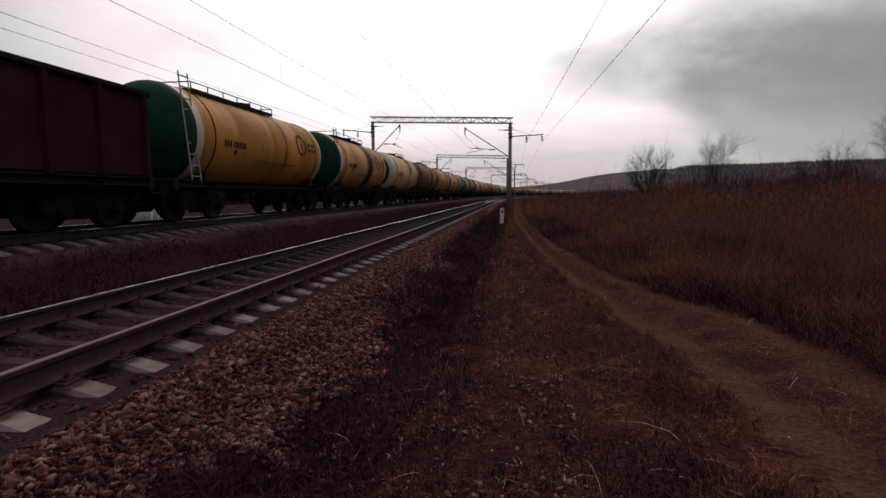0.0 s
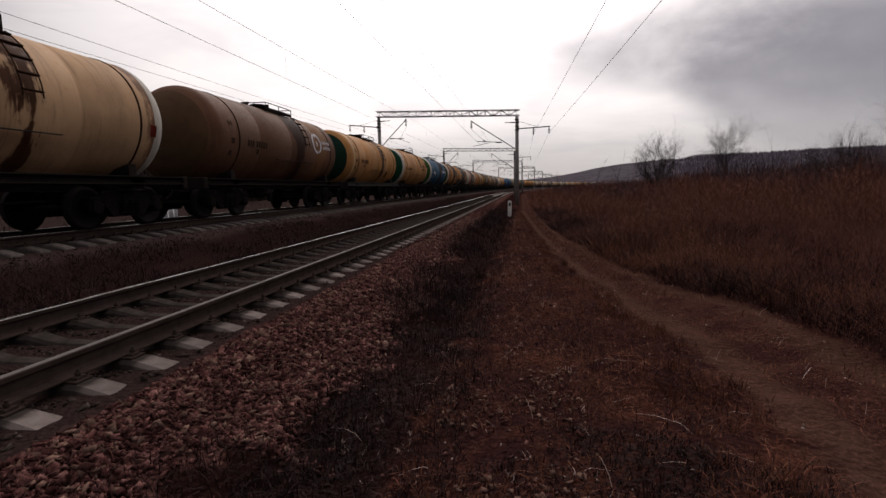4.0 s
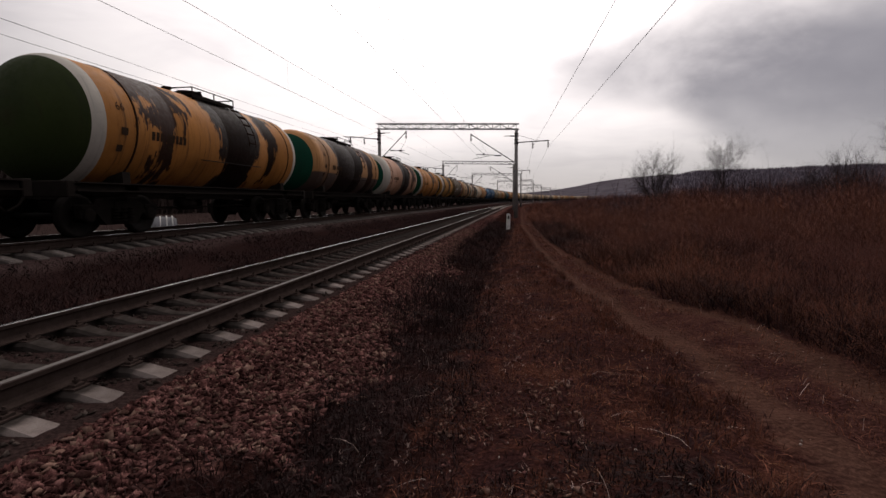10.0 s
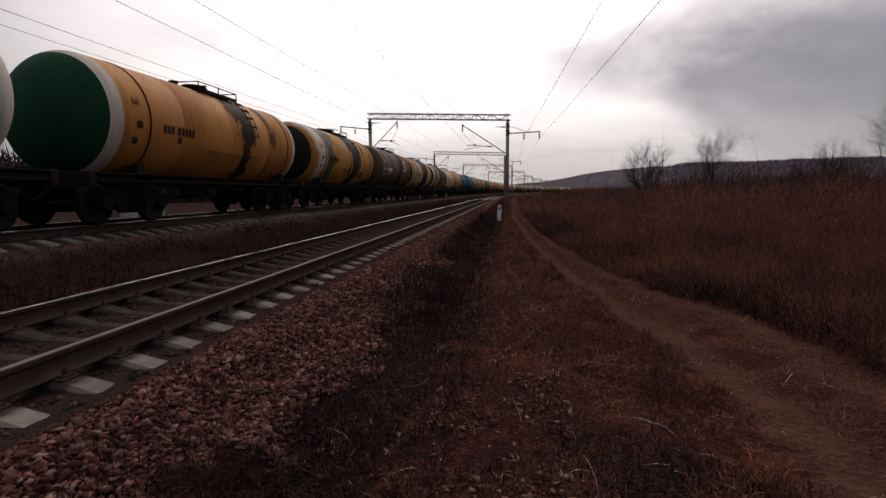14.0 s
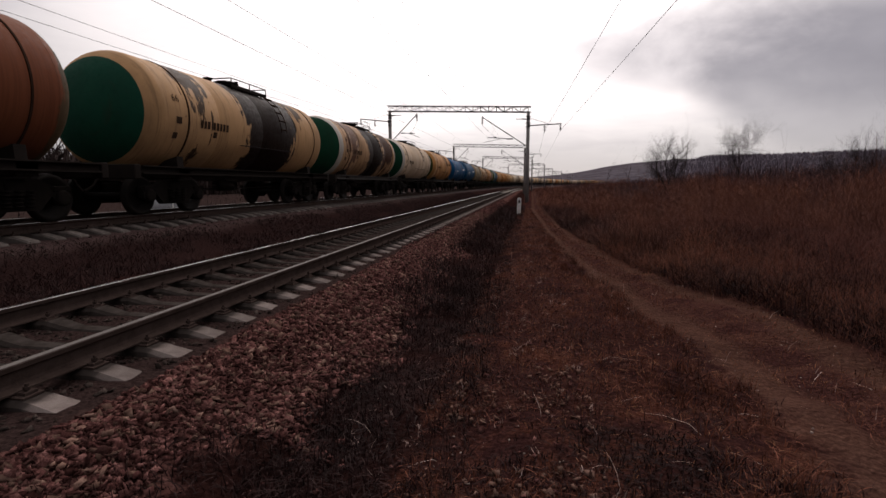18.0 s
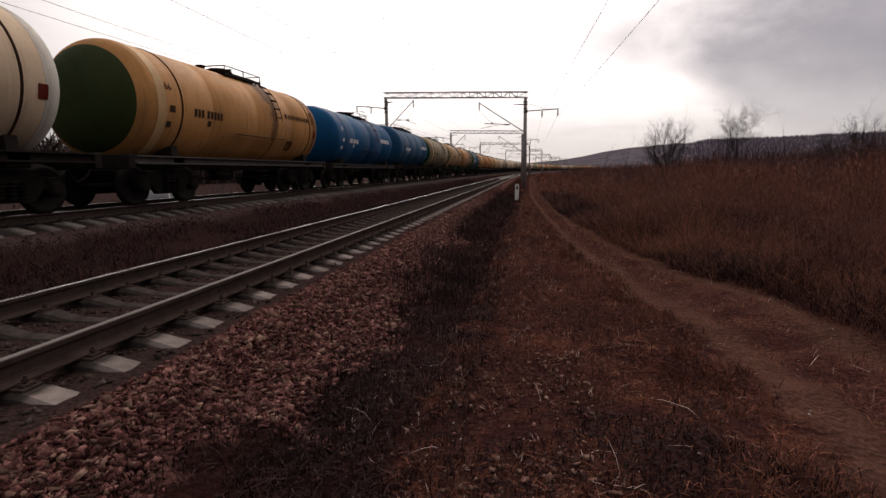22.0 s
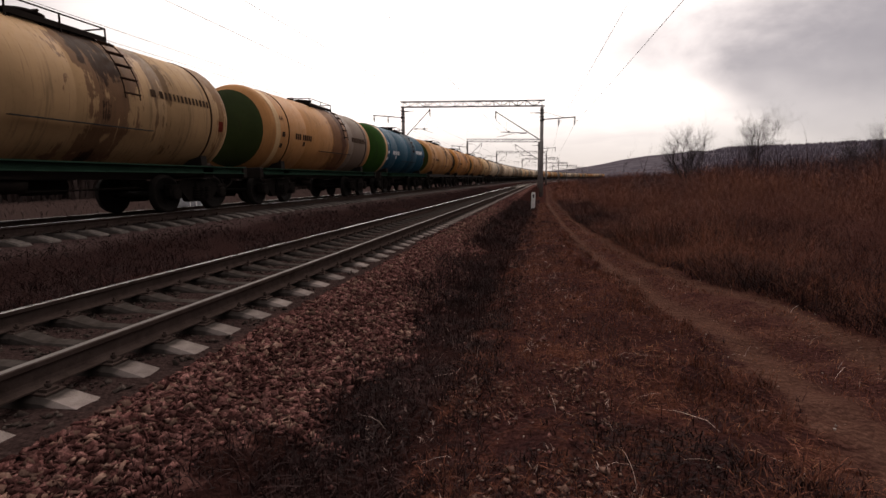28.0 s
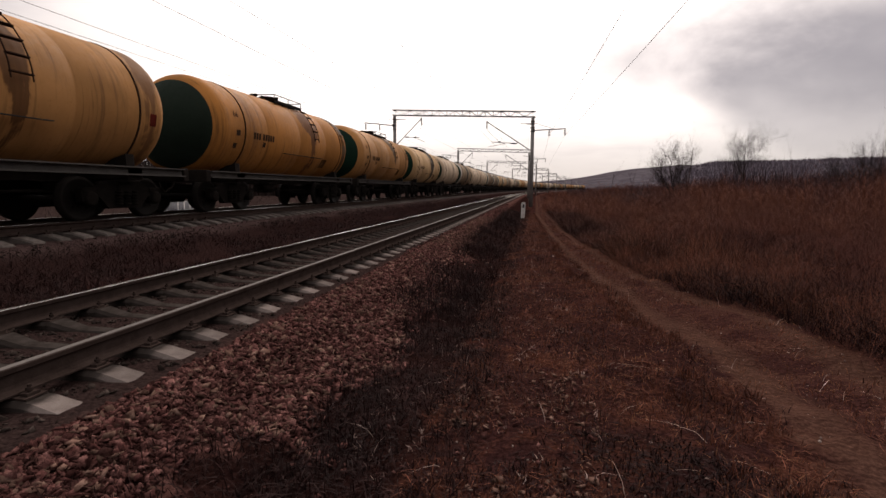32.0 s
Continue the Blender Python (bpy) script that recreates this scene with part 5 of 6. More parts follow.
def stones(name, label, xy, r0, r1, mat, rng, lift=0.3):
    cube = np.array([(x, y, z) for z in (-1, 1) for y in (-1, 1) for x in (-1, 1)]) * 0.62
    tri = np.array([(0, 2, 3), (0, 3, 1), (4, 5, 7), (4, 7, 6), (0, 1, 5), (0, 5, 4), (2, 6, 7), (2, 7, 3), (0, 4, 6), (0, 6, 2), (1, 3, 7), (1, 7, 5)])
    n = len(xy)
    r = r0 + (r1 - r0) * rng.random(n) ** 1.6
    v = cube[None] + 0.75 * (rng.random((n, 8, 3)) - 0.5)
    v = v * (np.array([1.0, 0.78, 0.27]) * (0.55 + 0.9 * rng.random((n, 1, 3))))
    q = rng.normal(size=(n, 4)) * np.array([1.0, 0.42, 0.42, 1.0])
    q /= np.linalg.norm(q, axis=1, keepdims=True)
    w, a, b, c = q.T
    rot = np.stack([1 - 2 * (b * b + c * c), 2 * (a * b - w * c), 2 * (a * c + w * b), 2 * (a * b + w * c), 1 - 2 * (a * a + c * c), 2 * (b * c - w * a),
                    2 * (a * c - w * b), 2 * (b * c + w * a), 1 - 2 * (a * a + b * b)], 1).reshape(n, 3, 3)
    v = np.einsum("nij,nkj->nki", rot, v) * r[:, None, None]
    v[:, :, 2] *= 0.9
    z = heights(xy) + r * lift
    v += np.concatenate([xy, z[:, None]], 1)[:, None]
    loops = (tri[None] + 8 * np.arange(n)[:, None, None]).ravel()
    ob = new(name, raw_mesh(name, v.reshape(-1, 3), loops, np.full(12 * n, 3), mat))
    return tagged(ob, label, "stones", kind="stuff")


def blades(name, label, xy, h0, h1, w, lean, mat, rng, droop=0.4, z=None, category="grass", heading=None, factor=None):
    """Bent tapering blades or stems, each two quads and a tip."""
    n = len(xy)
    z = heights(xy) - 0.02 if z is None else z
    h = h0 + (h1 - h0) * rng.random(n)
    h = h if factor is None else h * factor
    a = rng.random(n) * 2 * math.pi
    b = rng.random(n) * 2 * math.pi if heading is None else heading
    ln = lean * rng.random(n)
    out = np.stack([np.cos(b), np.sin(b), np.zeros(n)], 1)
    side = np.stack([np.cos(a), np.sin(a), np.zeros(n)], 1)
    base = np.concatenate([xy, z[:, None]], 1)
    up = np.array([0, 0, 1.0])
    vs = []
    for u, k in ((0.0, 1.0), (0.38, 0.85), (0.72, 0.6), (1.0, 0.0)):
        p = base + h[:, None] * (up * (u - droop * u * u * 0.5 * ln[:, None]) + out * (ln * (0.35 * u + 0.65 * u * u))[:, None])
        if k > 0:
            vs += [p - side * (w * k / 2), p + side * (w * k / 2)]
        else:
            vs.append(p)
    v = np.stack(vs, 1)
    pat = np.array([0, 1, 3, 2, 2, 3, 5, 4, 4, 5, 6])
    loops = (pat[None] + 7 * np.arange(n)[:, None]).ravel()
    ob = new(name, raw_mesh(name, v.reshape(-1, 3), loops, np.tile([4, 4, 3], n), mat))
    return tagged(ob, label, category, kind="stuff")


def straw(name, a, b, c, vary=0.45):
    m = material(name, [(t, (r * 1.05, g * 0.98, bl * 1.05)) for t, (r, g, bl) in ((0.3, a), (0.5, b), (0.7, c))], 1.3, 14, 0.9, 0, 0, 0, vary=vary, island=True, spec=0.1)
    return m


REDGRASS = straw("dry_red_grass", (0.0480, 0.0160, 0.0098), (0.0980, 0.0370, 0.0210), (0.1760, 0.0770, 0.0450), 0.6)
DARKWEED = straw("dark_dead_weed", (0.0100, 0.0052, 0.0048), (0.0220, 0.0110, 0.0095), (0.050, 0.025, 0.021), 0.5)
TANGRASS = straw("dry_tan_grass", (0.092, 0.042, 0.020), (0.175, 0.086, 0.042), (0.270, 0.148, 0.078), 0.6)
BRUSH = straw("red_brown_brush", (0.046, 0.018, 0.014), (0.088, 0.036, 0.025), (0.14, 0.060, 0.041), 0.35)
BRUSHLIGHT = straw("rusty_brush", (0.098, 0.036, 0.018), (0.16, 0.062, 0.031), (0.23, 0.098, 0.052), 0.35)
PALESTRAW = straw("pale_straw", (0.2400, 0.1800, 0.1440), (0.4080, 0.3240, 0.2640), (0.5760, 0.4800, 0.4080), 0.4)
WOODS = straw("bare_woods", (0.0260, 0.0169, 0.0196), (0.0442, 0.0299, 0.0350), (0.0715, 0.0520, 0.0588), 0.4)
THICKET = straw("dark_thicket", (0.030, 0.016, 0.016), (0.056, 0.031, 0.030), (0.095, 0.055, 0.050), 0.4)
# woods paled to lilac grey, the distance haze put into the colour
HAZEWOOD = straw("hill_woods", (0.105, 0.096, 0.108), (0.16, 0.146, 0.162), (0.22, 0.205, 0.224), 0.25)
GREYGRASS = straw("grey_meadow_grass", (0.018, 0.012, 0.010), (0.032, 0.023, 0.019), (0.055, 0.042, 0.034), 0.5)


def patchy(rng, xy, scale, cut, seed):
    keep = [noise.noise((x * scale, y * scale, seed)) + 0.35 * (rng.random() - 0.5) > cut for x, y in xy]
    return xy[np.array(keep)]


def make_cover():
    rng = np.random.default_rng(4)
    # ballast: loose stones on the shoulder and between the sleepers
    def ditch_edge(xy):
        """Where the stones of the shoulder end and the ditch's weeds begin, in ragged lobes."""
        return np.array([float(np.interp(y, (0, 2.5, 3.0, 9, 15, 30, 48), (-1.98, -1.95, -1.55, -1.52, -1.95, -2.2, -2.4))) + bend(y) + 0.45 * noise.noise((x * 0.9, y * 0.9, 21)) + 0.25 * noise.noise((x * 3, y * 3, 22)) for x, y in xy])

    def foot(xy):
        return xy[xy[:, 0] < ditch_edge(xy) + rng.normal(0, 0.10, len(xy))]
    stones("ballast", "loose reddish crushed stone on the track shoulder", foot(scatter(rng, 42000, -2.72, -1.2, 1.0, 13, 1.4)), 0.013, 0.046, GRAVEL, rng)
    stones("ballast", "loose reddish crushed stone further along the shoulder", foot(scatter(rng, 9000, -2.80, -1.5, 11, 48, 1.3)), 0.018, 0.05, GRAVEL, rng)
    stones("scattered_stones", "single stones rolled down to the ditch and bank", scatter(rng, 900, -1.7, 0.5, 1.3, 12, 1.4), 0.010, 0.032, GRAVEL, rng, 0.6)
    stones("ballast", "pale tan flat stone chips on the shoulder", foot(scatter(rng, 8500, -2.68, -1.2, 1.0, 26, 1.25)), 0.014, 0.046, PALECHIP, rng, 0.6)
    heap = patchy(rng, scatter(rng, 1100, -0.75, 0.5, 1.5, 4.6, 1.2), 1.4, 0.12, 50)
    stones("scattered_stones", "small patches of crushed stone on the bank", heap, 0.010, 0.030, PALECHIP, rng, 0.5)
    bed = scatter(rng, 9000, -5.75, -2.80, 1.2, 24, 1.4)
    gap = np.abs((bed[:, 1] - 2.647 + 0.2715) % 0.543 - 0.2715)
    stones("ballast", "crushed stone between the sleepers of the empty track", bed[gap > 0.17], 0.018, 0.042, DARKSTONE, rng, 0.1)
    stones("ballast", "dirty crushed stone beside the far track", scatter(rng, 1300, -8.75, -8.0, 3, 45, 1.3), 0.02, 0.04, DARKSTONE, rng)
    stones("pebbles", "scattered pale pebbles on the bank", scatter(rng, 450, -1.2, 3.4, 1.8, 14, 1.5), 0.006, 0.016, PALESTONE, rng)
    # ditch and strip between the tracks
    xy = patchy(rng, scatter(rng, 44000, -2.4, -0.35, 1.2, 42, 1.7), 1.5, -0.16, 1)
    xy = xy[xy[:, 0] > ditch_edge(xy) + rng.normal(-0.05, 0.12, len(xy))]
    blades("ditch_weeds", "dark dead weeds in the ditch", xy, 0.04, 0.17, 0.009, 1.6, DARKWEED, rng, 0.8)
    xy = patchy(rng, scatter(rng, 18000, -1.65, 0.1, 1.1, 6.5, 1.0), 1.3, -0.22, 87)
    xy = xy[xy[:, 0] > ditch_edge(xy)]
    rim = np.array([-0.72 + 0.5 * noise.noise((x * 1.1, y * 1.1, 88)) + 0.3 * noise.noise((x * 3.3, y * 3.3, 89)) for x, y in xy])
    xy = xy[xy[:, 0] < rim + rng.normal(0, 0.10, len(xy))]
    blades("ditch_weeds", "dense dark matted weeds in the near ditch", xy, 0.04, 0.16, 0.012, 2.0, DARKWEED, rng, 0.8)
    c = patchy(rng, scatter(rng, 420, -2.0, -0.75, 6.5, 36, 1.15), 0.5, -0.1, 91)
    xy = np.repeat(c, 26, 0) + rng.normal(0, 0.11, (len(c) * 26, 2))
    blades("ditch_bushes", "low dark bushes of dead weeds along the ditch", xy, 0.12, 0.42, 0.010, 1.5, DARKWEED, rng, 0.5)
    xy = patchy(rng, scatter(rng, 38000, -8.3, -5.9, 2.5, 70, 1.6), 0.8, -0.22, 2)
    blades("track_weeds", "dark dead weeds between the tracks", xy, 0.04, 0.20, 0.013, 1.6, DARKWEED, rng)
    # bank, verges and the strip between the ruts
    def road(xy):
        return np.array([(offset(x - bend(y), y) + bend(y), y) for x, y in xy])
    for x0, x1, n in ((-0.75, 1.32, 80000), (1.65, 2.35, 16000), (2.75, 4.2, 26000)):
        xy = road(patchy(rng, scatter(rng, n, x0, x1, 1.2, 34, 1.8), 1.1, -0.20, 3))
        blades("dry_grass", "short reddish-brown dry grass on the bank", xy, 0.025, 0.11, 0.007, 2.2, REDGRASS, rng, 0.9)
    xy = road(patchy(rng, scatter(rng, 46000, -0.5, 4.2, 1.2, 36, 1.8), 0.9, 0.0, 9))
    blades("dry_grass", "tan tufts of dry grass on the bank", xy, 0.015, 0.085, 0.006, 2.0, TANGRASS, rng, 0.8)
    xy = road(patchy(rng, scatter(rng, 14000, -0.5, 1.4, 1.5, 20, 1.6), 1.6, 0.10, 7))
    blades("dead_weeds", "dark clumps of dead weeds on the bank", xy, 0.03, 0.13, 0.008, 1.8, DARKWEED, rng, 0.7)
    xy = patchy(rng, scatter(rng, 26000, -0.3, 1.75, 1.1, 3.4, 1.0), 1.7, -0.12, 83)
    blades("dead_weeds", "dark matted weeds on the bank beside the road", xy, 0.02, 0.085, 0.011, 2.4, DARKWEED, rng, 1.0)
    c = scatter(rng, 90, 0.75, 1.35, 2.0, 16, 1.3)
    xy = road(np.repeat(c, 30, 0) + rng.normal(0, 0.035, (90 * 30, 2)))
    blades("grass_tufts", "brown tufts of dry grass along the edge of the road", xy, 0.06, 0.20, 0.006, 1.0, REDGRASS, rng, 0.4)
    c = scatter(rng, 30, 1.9, 2.5, 4.5, 14, 1.2)
    xy = road(np.repeat(c, 12, 0) + rng.normal(0, 0.09, (30 * 12, 2)))
    blades("dead_stems", "dark dead stems lying on the dirt road", xy, 0.05, 0.16, 0.010, 3.4, REDGRASS, rng, 1.4)
    c = scatter(rng, 150, -1.3, 0.6, 1.8, 14, 1.2)
    xy = np.repeat(c, 9, 0) + rng.normal(0, 0.03, (150 * 9, 2))
    blades("seed_heads", "pale dry seed heads in the ditch and on the bank", xy, 0.02, 0.08, 0.007, 1.5, PALESTRAW, rng, 0.6)
    xy = scatter(rng, 170, -1.2, 4.2, 2.0, 16, 1.5)
    blades("straw_stalks", "single pale bent straws", xy, 0.08, 0.28, 0.005, 2.4, PALESTRAW, rng, 1.0)
    xy = scatter(rng, 5000, -1.6, 4.0, 1.6, 18, 1.6)
    blades("straw_bits", "pale bits of straw lying on the ground", xy, 0.012, 0.04, 0.010, 3.0, PALESTRAW, rng, 1.6)
    # brush east of the dirt road: bushes of spreading stems and fine twigs, uneven in height and colour
    def tall(xy, scale=1.0):
        return np.array([0.80 + 0.75 * noise.noise((x * 0.33 * scale, y * 0.33 * scale, 30)) + 0.45 * noise.noise((x * 1.1 * scale, y * 1.1 * scale, 31)) for x, y in xy])

    for n, x0, x1, y0, y1, h, w, pw, per, mat in ((2600, 2.55, 12, 3.2, 40, 1.25, 0.0036, 1.4, 7, BRUSH), (1900, 2.6, 12, 3.4, 40, 1.20, 0.0036, 1.4, 7, BRUSHLIGHT),
                                                  (1500, 2.8, 45, 25, 130, 1.55, 0.020, 1.25, 7, BRUSH), (1100, 2.8, 45, 25, 130, 1.45, 0.022, 1.25, 7, BRUSHLIGHT),
                                                  (900, 10, 45, 6, 40, 1.5, 0.012, 1.0, 8, BRUSH), (500, 10, 45, 6, 40, 1.4, 0.012, 1.0, 8, BRUSHLIGHT)):
        c = road(patchy(rng, scatter(rng, n, x0, x1, y0, y1, pw), 0.6, -0.18, 12) if mat is BRUSH else patchy(rng, scatter(rng, n * 2, x0, x1, y0, y1, pw), 0.22, 0.10, 44))
        inner = np.clip((np.array([section(x - bend(y), y) for x, y in c]) - 2.9) / 1.3, 0.40, 1.0)
        k = np.clip(tall(c), 0.25, 1.45) * inner * (1 + 0.9 * np.clip((c[:, 0] - 4.5) / 9, 0, 1))
        idx = np.repeat(np.arange(len(c)), per)
        xy = c[idx] + rng.normal(0, 0.14, (len(idx), 2))
        z = heights(xy) - 0.03
        kk = k[idx] * (0.7 + 0.5 * rng.random(len(idx)))
        blades("brush", "dense bare red-brown brush", xy, h * 0.7, h * 1.1, w, 1.5, mat, rng, 0.35, z, "brush", None, kk)
        idx2 = np.repeat(np.arange(len(idx)), 6)
        f = 0.1 + 0.9 * rng.random(len(idx2)) ** 0.8
        tx = xy[idx2] + rng.normal(0, 0.17, (len(idx2), 2)) * (0.4 + f[:, None])
        blades("brush_twigs", "fine twigs of the red-brown brush", tx, h * 0.12, h * 0.32, w * 0.7, 2.8, mat, rng, 0.2, z[idx2] + f * h * 0.78 * kk[idx2], "brush")
    # dark blades crowded along the road edge to darken the base of the brush
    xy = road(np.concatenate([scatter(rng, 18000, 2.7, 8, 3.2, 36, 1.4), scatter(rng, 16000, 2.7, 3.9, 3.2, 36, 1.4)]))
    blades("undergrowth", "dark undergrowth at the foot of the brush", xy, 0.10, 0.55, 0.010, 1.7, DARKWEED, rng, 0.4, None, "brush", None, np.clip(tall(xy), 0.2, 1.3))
    # taller thickets behind the brush, rising to the east
    c = patchy(rng, scatter(rng, 3600, 6, 75, 34, 110), 0.05, -0.3, 61)
    k = np.clip(tall(c, 0.5), 0.35, 1.4) * np.clip((c[:, 0] - 3) / 22, 0.35, 1.9)
    idx = np.repeat(np.arange(len(c)), 5)
    xy = c[idx] + rng.normal(0, 0.35, (len(idx), 2))
    z = heights(xy) - 0.05
    blades("thicket", "dark bare thicket behind the brush", xy, 1.8, 3.3, 0.028, 0.9, THICKET, rng, 0.2, z, "brush", None, k[idx])
    idx2 = np.repeat(np.arange(len(idx)), 4)
    f = rng.random(len(idx2))
    tx = xy[idx2] + rng.normal(0, 0.4, (len(idx2), 2))
    blades("thicket_twigs", "fine twigs of the dark thicket", tx, 0.4, 1.1, 0.016, 2.0, THICKET, rng, 0.2, z[idx2] + f * 2.4 * k[idx][idx2], "brush")
    # bare woods between the brush and the hill
    for n, x0, x1, y0, y1, h, w in ((11000, 8, 150, 70, 240, 3.4, 0.11), (7000, 20, 330, 240, 520, 4.2, 0.30)):
        c = patchy(rng, scatter(rng, n, x0, x1, y0, y1), 0.03, -0.25, 17)
        k = np.clip(tall(c, 0.22), 0.4, 1.5) * (np.clip(0.7 + (c[:, 0] / c[:, 1] - 0.15) * 3.6, 0.5, 1.55) if y0 < 100 else 1.0)
        idx = np.repeat(np.arange(len(c)), 3)
        xy = c[idx] + rng.normal(0, 0.5, (len(idx), 2))
        blades("bare_woods", "distant bare grey-brown woods below the hill", xy, h * 0.7, h * 1.1, w, 0.55, WOODS if y0 < 100 else HAZEWOOD, rng, 0.3, None, "woods", None, k[idx])
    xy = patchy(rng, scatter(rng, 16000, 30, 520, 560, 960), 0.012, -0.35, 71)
    blades("hill_woods", "distant bare woods on the hill, haze put into their colour", xy, 3.0, 7.0, 1.3, 0.5, HAZEWOOD, rng, 0.2, np.array([ground_z(x, y) - 0.5 for x, y in xy]), "woods")
    # dry meadow beyond the train
    xy = scatter(rng, 5000, -60, -15, 8, 90, 1.2)
    blades("meadow_grass", "greyish dry grass beyond the train", xy, 0.15, 0.45, 0.04, 0.9, GREYGRASS, rng)
    xy = scatter(rng, 16000, -85, -48, 5, 240, 1.3)
    blades("scrub_belt", "dark belt of scrub beyond the meadow", xy, 3.0, 8.0, 0.30, 0.8, GREYGRASS, rng, 0.2, None, "brush")


DARKSTONE = material("dirty_ballast", [(0.3, (0.018, 0.0135, 0.0115)), (0.5, (0.040, 0.030, 0.026)), (0.75, (0.085, 0.066, 0.057))], 14, 90, 0.9, 0, 0.4, 0.01, vary=0.5, island=True)
PALECHIP = material("pale_ballast_chip", [(0.3, (0.058, 0.031, 0.024)), (0.5, (0.13, 0.075, 0.058)), (0.7, (0.25, 0.160, 0.128))], 14, 90, 0.9, 0, 0.4, 0.01, vary=0.5, island=True)
PALESTONE = material("pale_pebble", [(0.3, (0.12, 0.09, 0.08)), (0.7, (0.34, 0.28, 0.25))], 14, 90, 0.9, 0, 0.3, 0.01, vary=0.5, island=True)
make_cover()


# ---- trees ----
def bare_tree(label, x, y, height, spread, stems, seed, fork=3, thin=1.0, lean=0.12, name="bare_tree"):
    """A leafless tree: tapered crooked trunks, limbs and fine twigs."""
    rng = random.Random(seed)
    crown = Solid()

    def grow(p, d, length, r, level, trunk):
        n = 3 if level < 3 else 2
        target = trunk if level == 0 else crown
        for i in range(n):
            d = (d + Vector((rng.gauss(0, 0.13), rng.gauss(0, 0.13), rng.gauss(0.03, 0.08)))).normalized()
            q = p + d * (length / n)
            r1 = r * 0.80
            target.tube(p, q, r, r1, 7 if level == 0 else 5 if level < 3 else 3, False)
            if level < 4 and (i > 0 or level > 0):
                for _ in range(fork if level < 3 else 3):
                    a, t = rng.uniform(0, 2 * math.pi), rng.uniform(0.35, 0.85) * spread
                    u = d.orthogonal().normalized()
                    v = d.cross(u)
                    e = (d * math.cos(t) + (u * math.cos(a) + v * math.sin(a)) * math.sin(t) + Vector((0, 0, 0.12))).normalized()
                    grow(p.lerp(q, rng.uniform(0.3, 1.0)), e, length * rng.uniform(0.42, 0.66), r1 * 0.55, level + 1, trunk)
            p, r = q, r1

    tree = tagged(new(name), label, "tree", "bare trees beyond the brush")
    tree.location = (x, y, ground_z(x, y) - 0.1)
    for _ in range(stems):
        trunk = Solid()
        d = Vector((rng.gauss(0, lean), rng.gauss(0, lean), 1)).normalized()
        grow(Vector((rng.gauss(0, 0.12), rng.gauss(0, 0.12), 0)) * (stems > 1) * 2.2, d, height * rng.uniform(0.66, 0.8), 0.075 * thin * height / 7, 0, trunk)
        part("trunk", trunk.mesh("trunk", BARK), tree)
    part("crown", crown.mesh("crown", BARK), tree, "bare limbs and fine twigs")
    return tree


bare_tree("tall bare tree with a rounded crown of fine twigs", 20.3, 55, 6.9, 1.15, 1, 3, fork=4, thin=0.9, lean=0.05)
bare_tree("dark bare tree with several trunks and broom-like limbs", 15.0, 60, 5.9, 0.95, 4, 8, thin=1.15, lean=0.24)
bare_tree("wide bare tree with many stems behind the brush", 33.6, 60, 5.7, 1.0, 4, 15, thin=0.9, lean=0.30)
bare_tree("wide bare tree with many stems behind the brush", 31.6, 61, 5.2, 1.1, 2, 27, thin=0.9, lean=0.30)
bare_tree("bare tree with a ragged crown behind the brush", 37.6, 58, 9.0, 1.0, 2, 21, thin=0.9, lean=0.2)
for i, (x, y, h) in enumerate([(17.3, 62, 7.6), (10.6, 75, 5.2), (12.6, 70, 5.0), (22.8, 62, 4.6), (26.5, 60, 6.2), (31.9, 57, 8.0), (6.4, 90, 4.2), (16.0, 58, 4.4), (24.5, 70, 5.0), (38, 66, 5.4)]):
    bare_tree("thin bare sapling standing out of the brush", x, y, h, 0.5, 1, 40 + i, fork=1, thin=0.55, lean=0.05, name="bare_sapling")


# ---- small things by the line ----
def make_marker():
    s = Solid()
    s.prism([(-0.11, -0.7), (0.11, -0.7), (0.11, 0.88), (0.07, 0.95), (-0.07, 0.95), (-0.11, 0.88)], "y", -0.08, 0.08)
    post = tagged(new("marker_post"), "white limewashed concrete distance post with a dark top mark", "marker post")
    post.matrix_basis = pose(-0.68, 31, -0.60, 0, 1.5, 4)
    part("pillar", s.mesh("pillar", WHITEPAINT), post)
    part("marking", Solid().box(-0.05, -0.086, 0.62, 0.05, -0.078, 0.84).mesh("marking", BLACKPAINT), post, "dark painted mark")


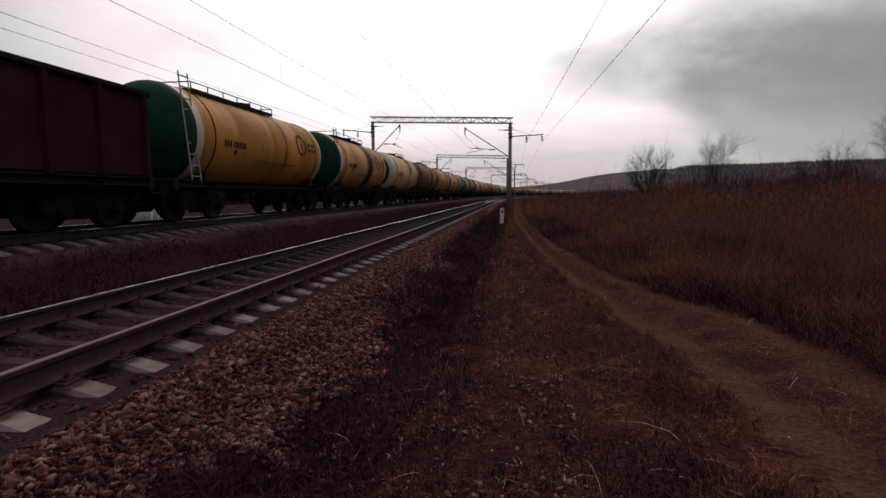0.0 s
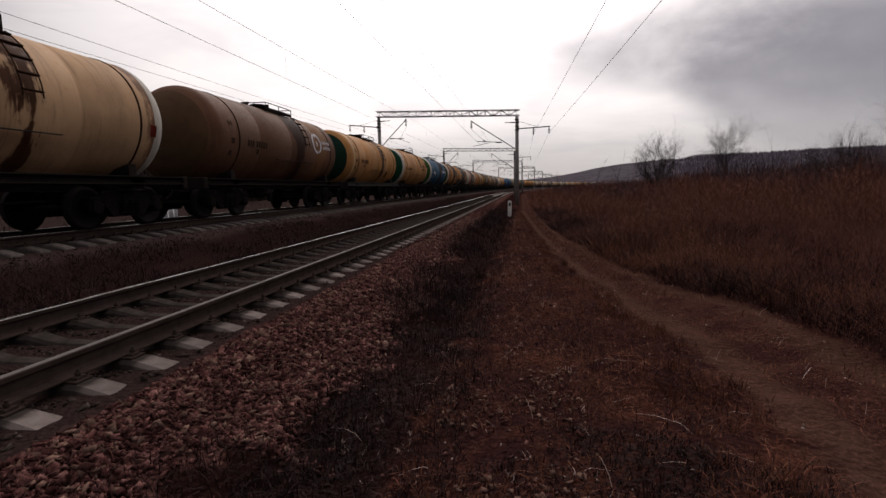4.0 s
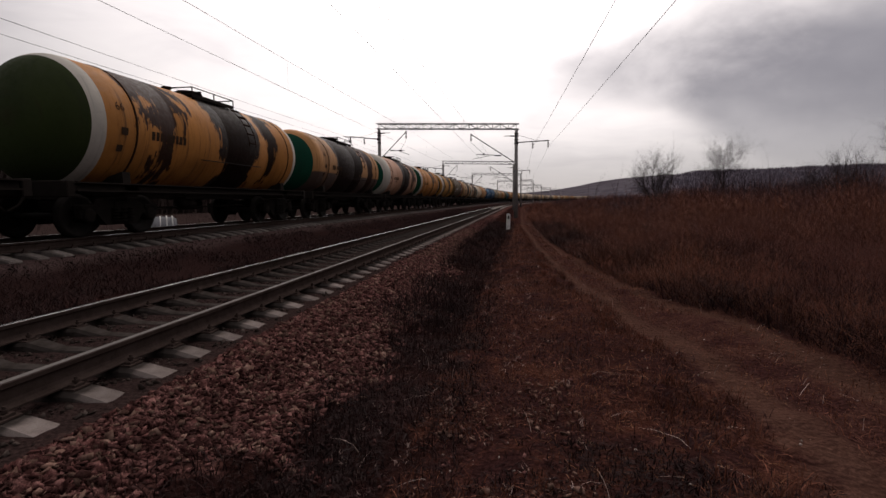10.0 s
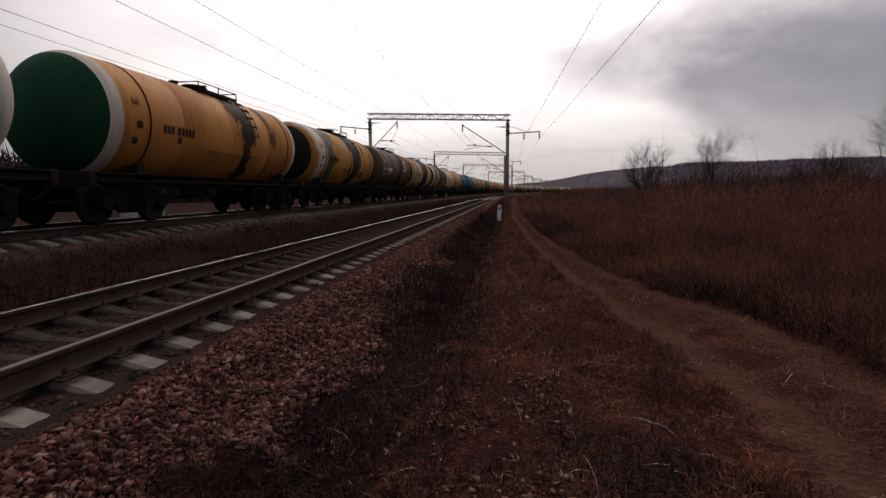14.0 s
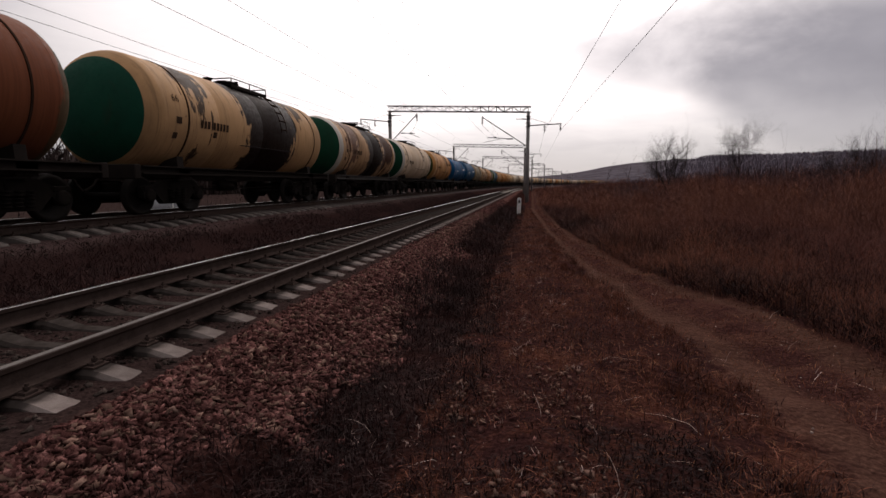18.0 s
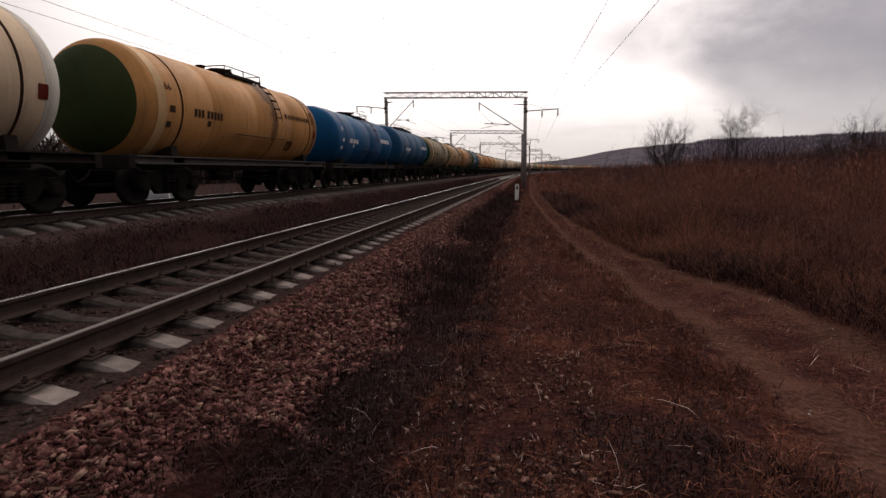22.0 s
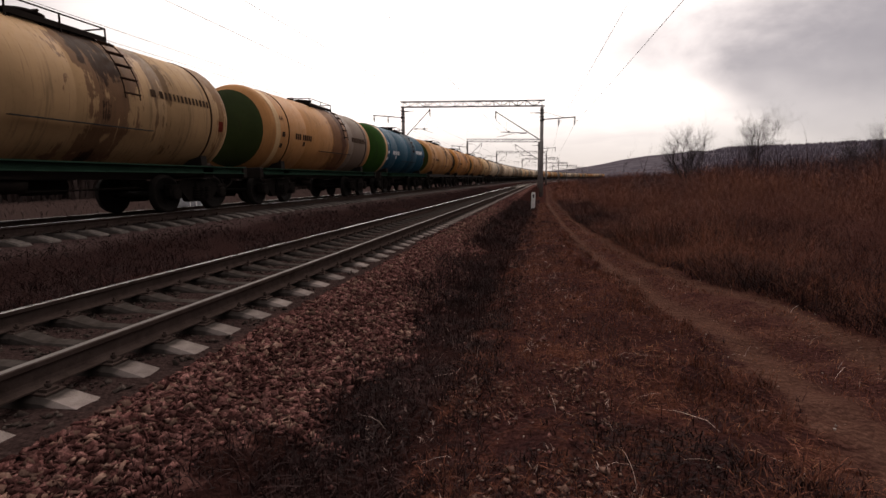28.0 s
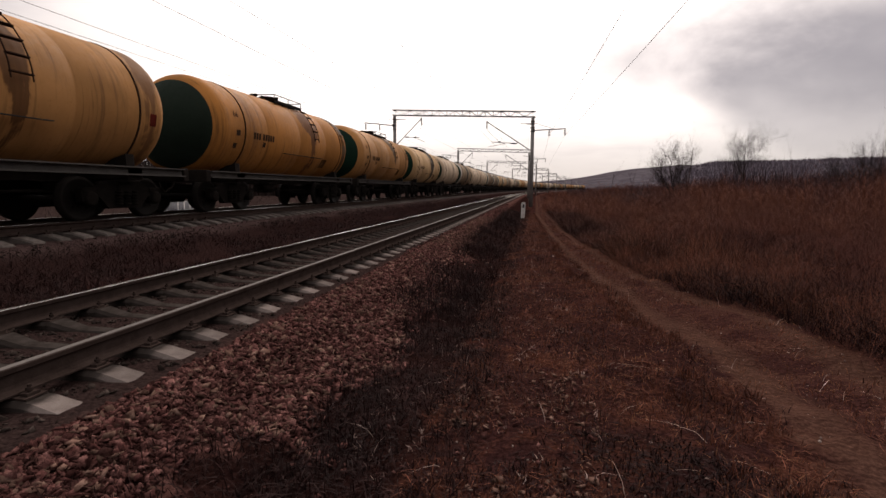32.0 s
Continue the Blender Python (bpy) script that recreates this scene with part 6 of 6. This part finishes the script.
def make_shelter():
    """A low tunnel under white sheeting with ribs, in the meadow beyond the train."""
    sheet = simple("white_sheeting", (0.20, 0.20, 0.205), scale=2, fine=20, rough=0.5)
    t = tagged(new("covered_heap"), "low ribbed heap under weathered white sheeting", "covered heap")
    t.matrix_basis = pose(-28.6, 36.5, ground_z(-28.6, 36.5), 0, 0, 38)
    s = Solid()
    n = 14
    rows = [(-1.5, 0.72), (-1.4, 0.9), (-0.5, 1.0), (0.5, 1.0), (1.3, 0.95), (1.5, 0.8)]
    vs = [(x, 0.7 * k * math.cos(math.pi * i / n), -0.1 + 0.9 * k * math.sin(math.pi * i / n)) for x, k in rows for i in range(n + 1)]
    m = n + 1
    s.add(vs, [(j * m + i, j * m + i + 1, (j + 1) * m + i + 1, (j + 1) * m + i) for j in range(len(rows) - 1) for i in range(n)], True)
    s.add(vs, [tuple(range(m))[::-1], tuple(range(5 * m, 6 * m))])
    part("cover", s.mesh("cover", sheet), t)
    for x in (0.35, 0.8, 1.2):
        r = Solid().pipe([(x, 0.73 * math.cos(math.pi * i / n), -0.1 + 0.93 * math.sin(math.pi * i / n)) for i in range(n + 1)], 0.05, 6)
        part("rib", r.mesh("rib", WHITEPAINT), t)


make_marker()
make_shelter()


# ---- what moves ----
def travelled(t):
    """Metres along the line by which the train has shifted at t; it gathers a little speed."""
    return ((-0.0004775 * t + 0.0089477) * t - 8.80392) * t


def motions():
    start = -0.60 + PITCH / 2 + 0.55
    for k, w in enumerate(WAGONS):
        w.scale.z = 0.95 if k == 18 else 0.98
        rows = []
        for i in range(65):
            t = i * 0.5
            x, y, h = along(start + PITCH * k + travelled(t), TRAIN_X)
            rows.append((t, pose(x, y, TRAIN_Z, 0, 0, h)))
        walk(w, rows)
    for key, dy in (("front", -0.925), ("rear", 0.925)):
        first = WHEELS[key][0]
        rows = []
        for i in range(481):
            t = i / 15
            rows.append((t, pose(0, dy, 0.4785, -math.degrees(travelled(t) / 0.4785), 0, 0)))
        walk(first, rows)
        for other in WHEELS[key][1:]:
            other.rotation_mode = "QUATERNION"
            keys = other.animation_data_create()
            keys.action = first.animation_data.action
            keys.action_slot = first.animation_data.action_slot


motions()
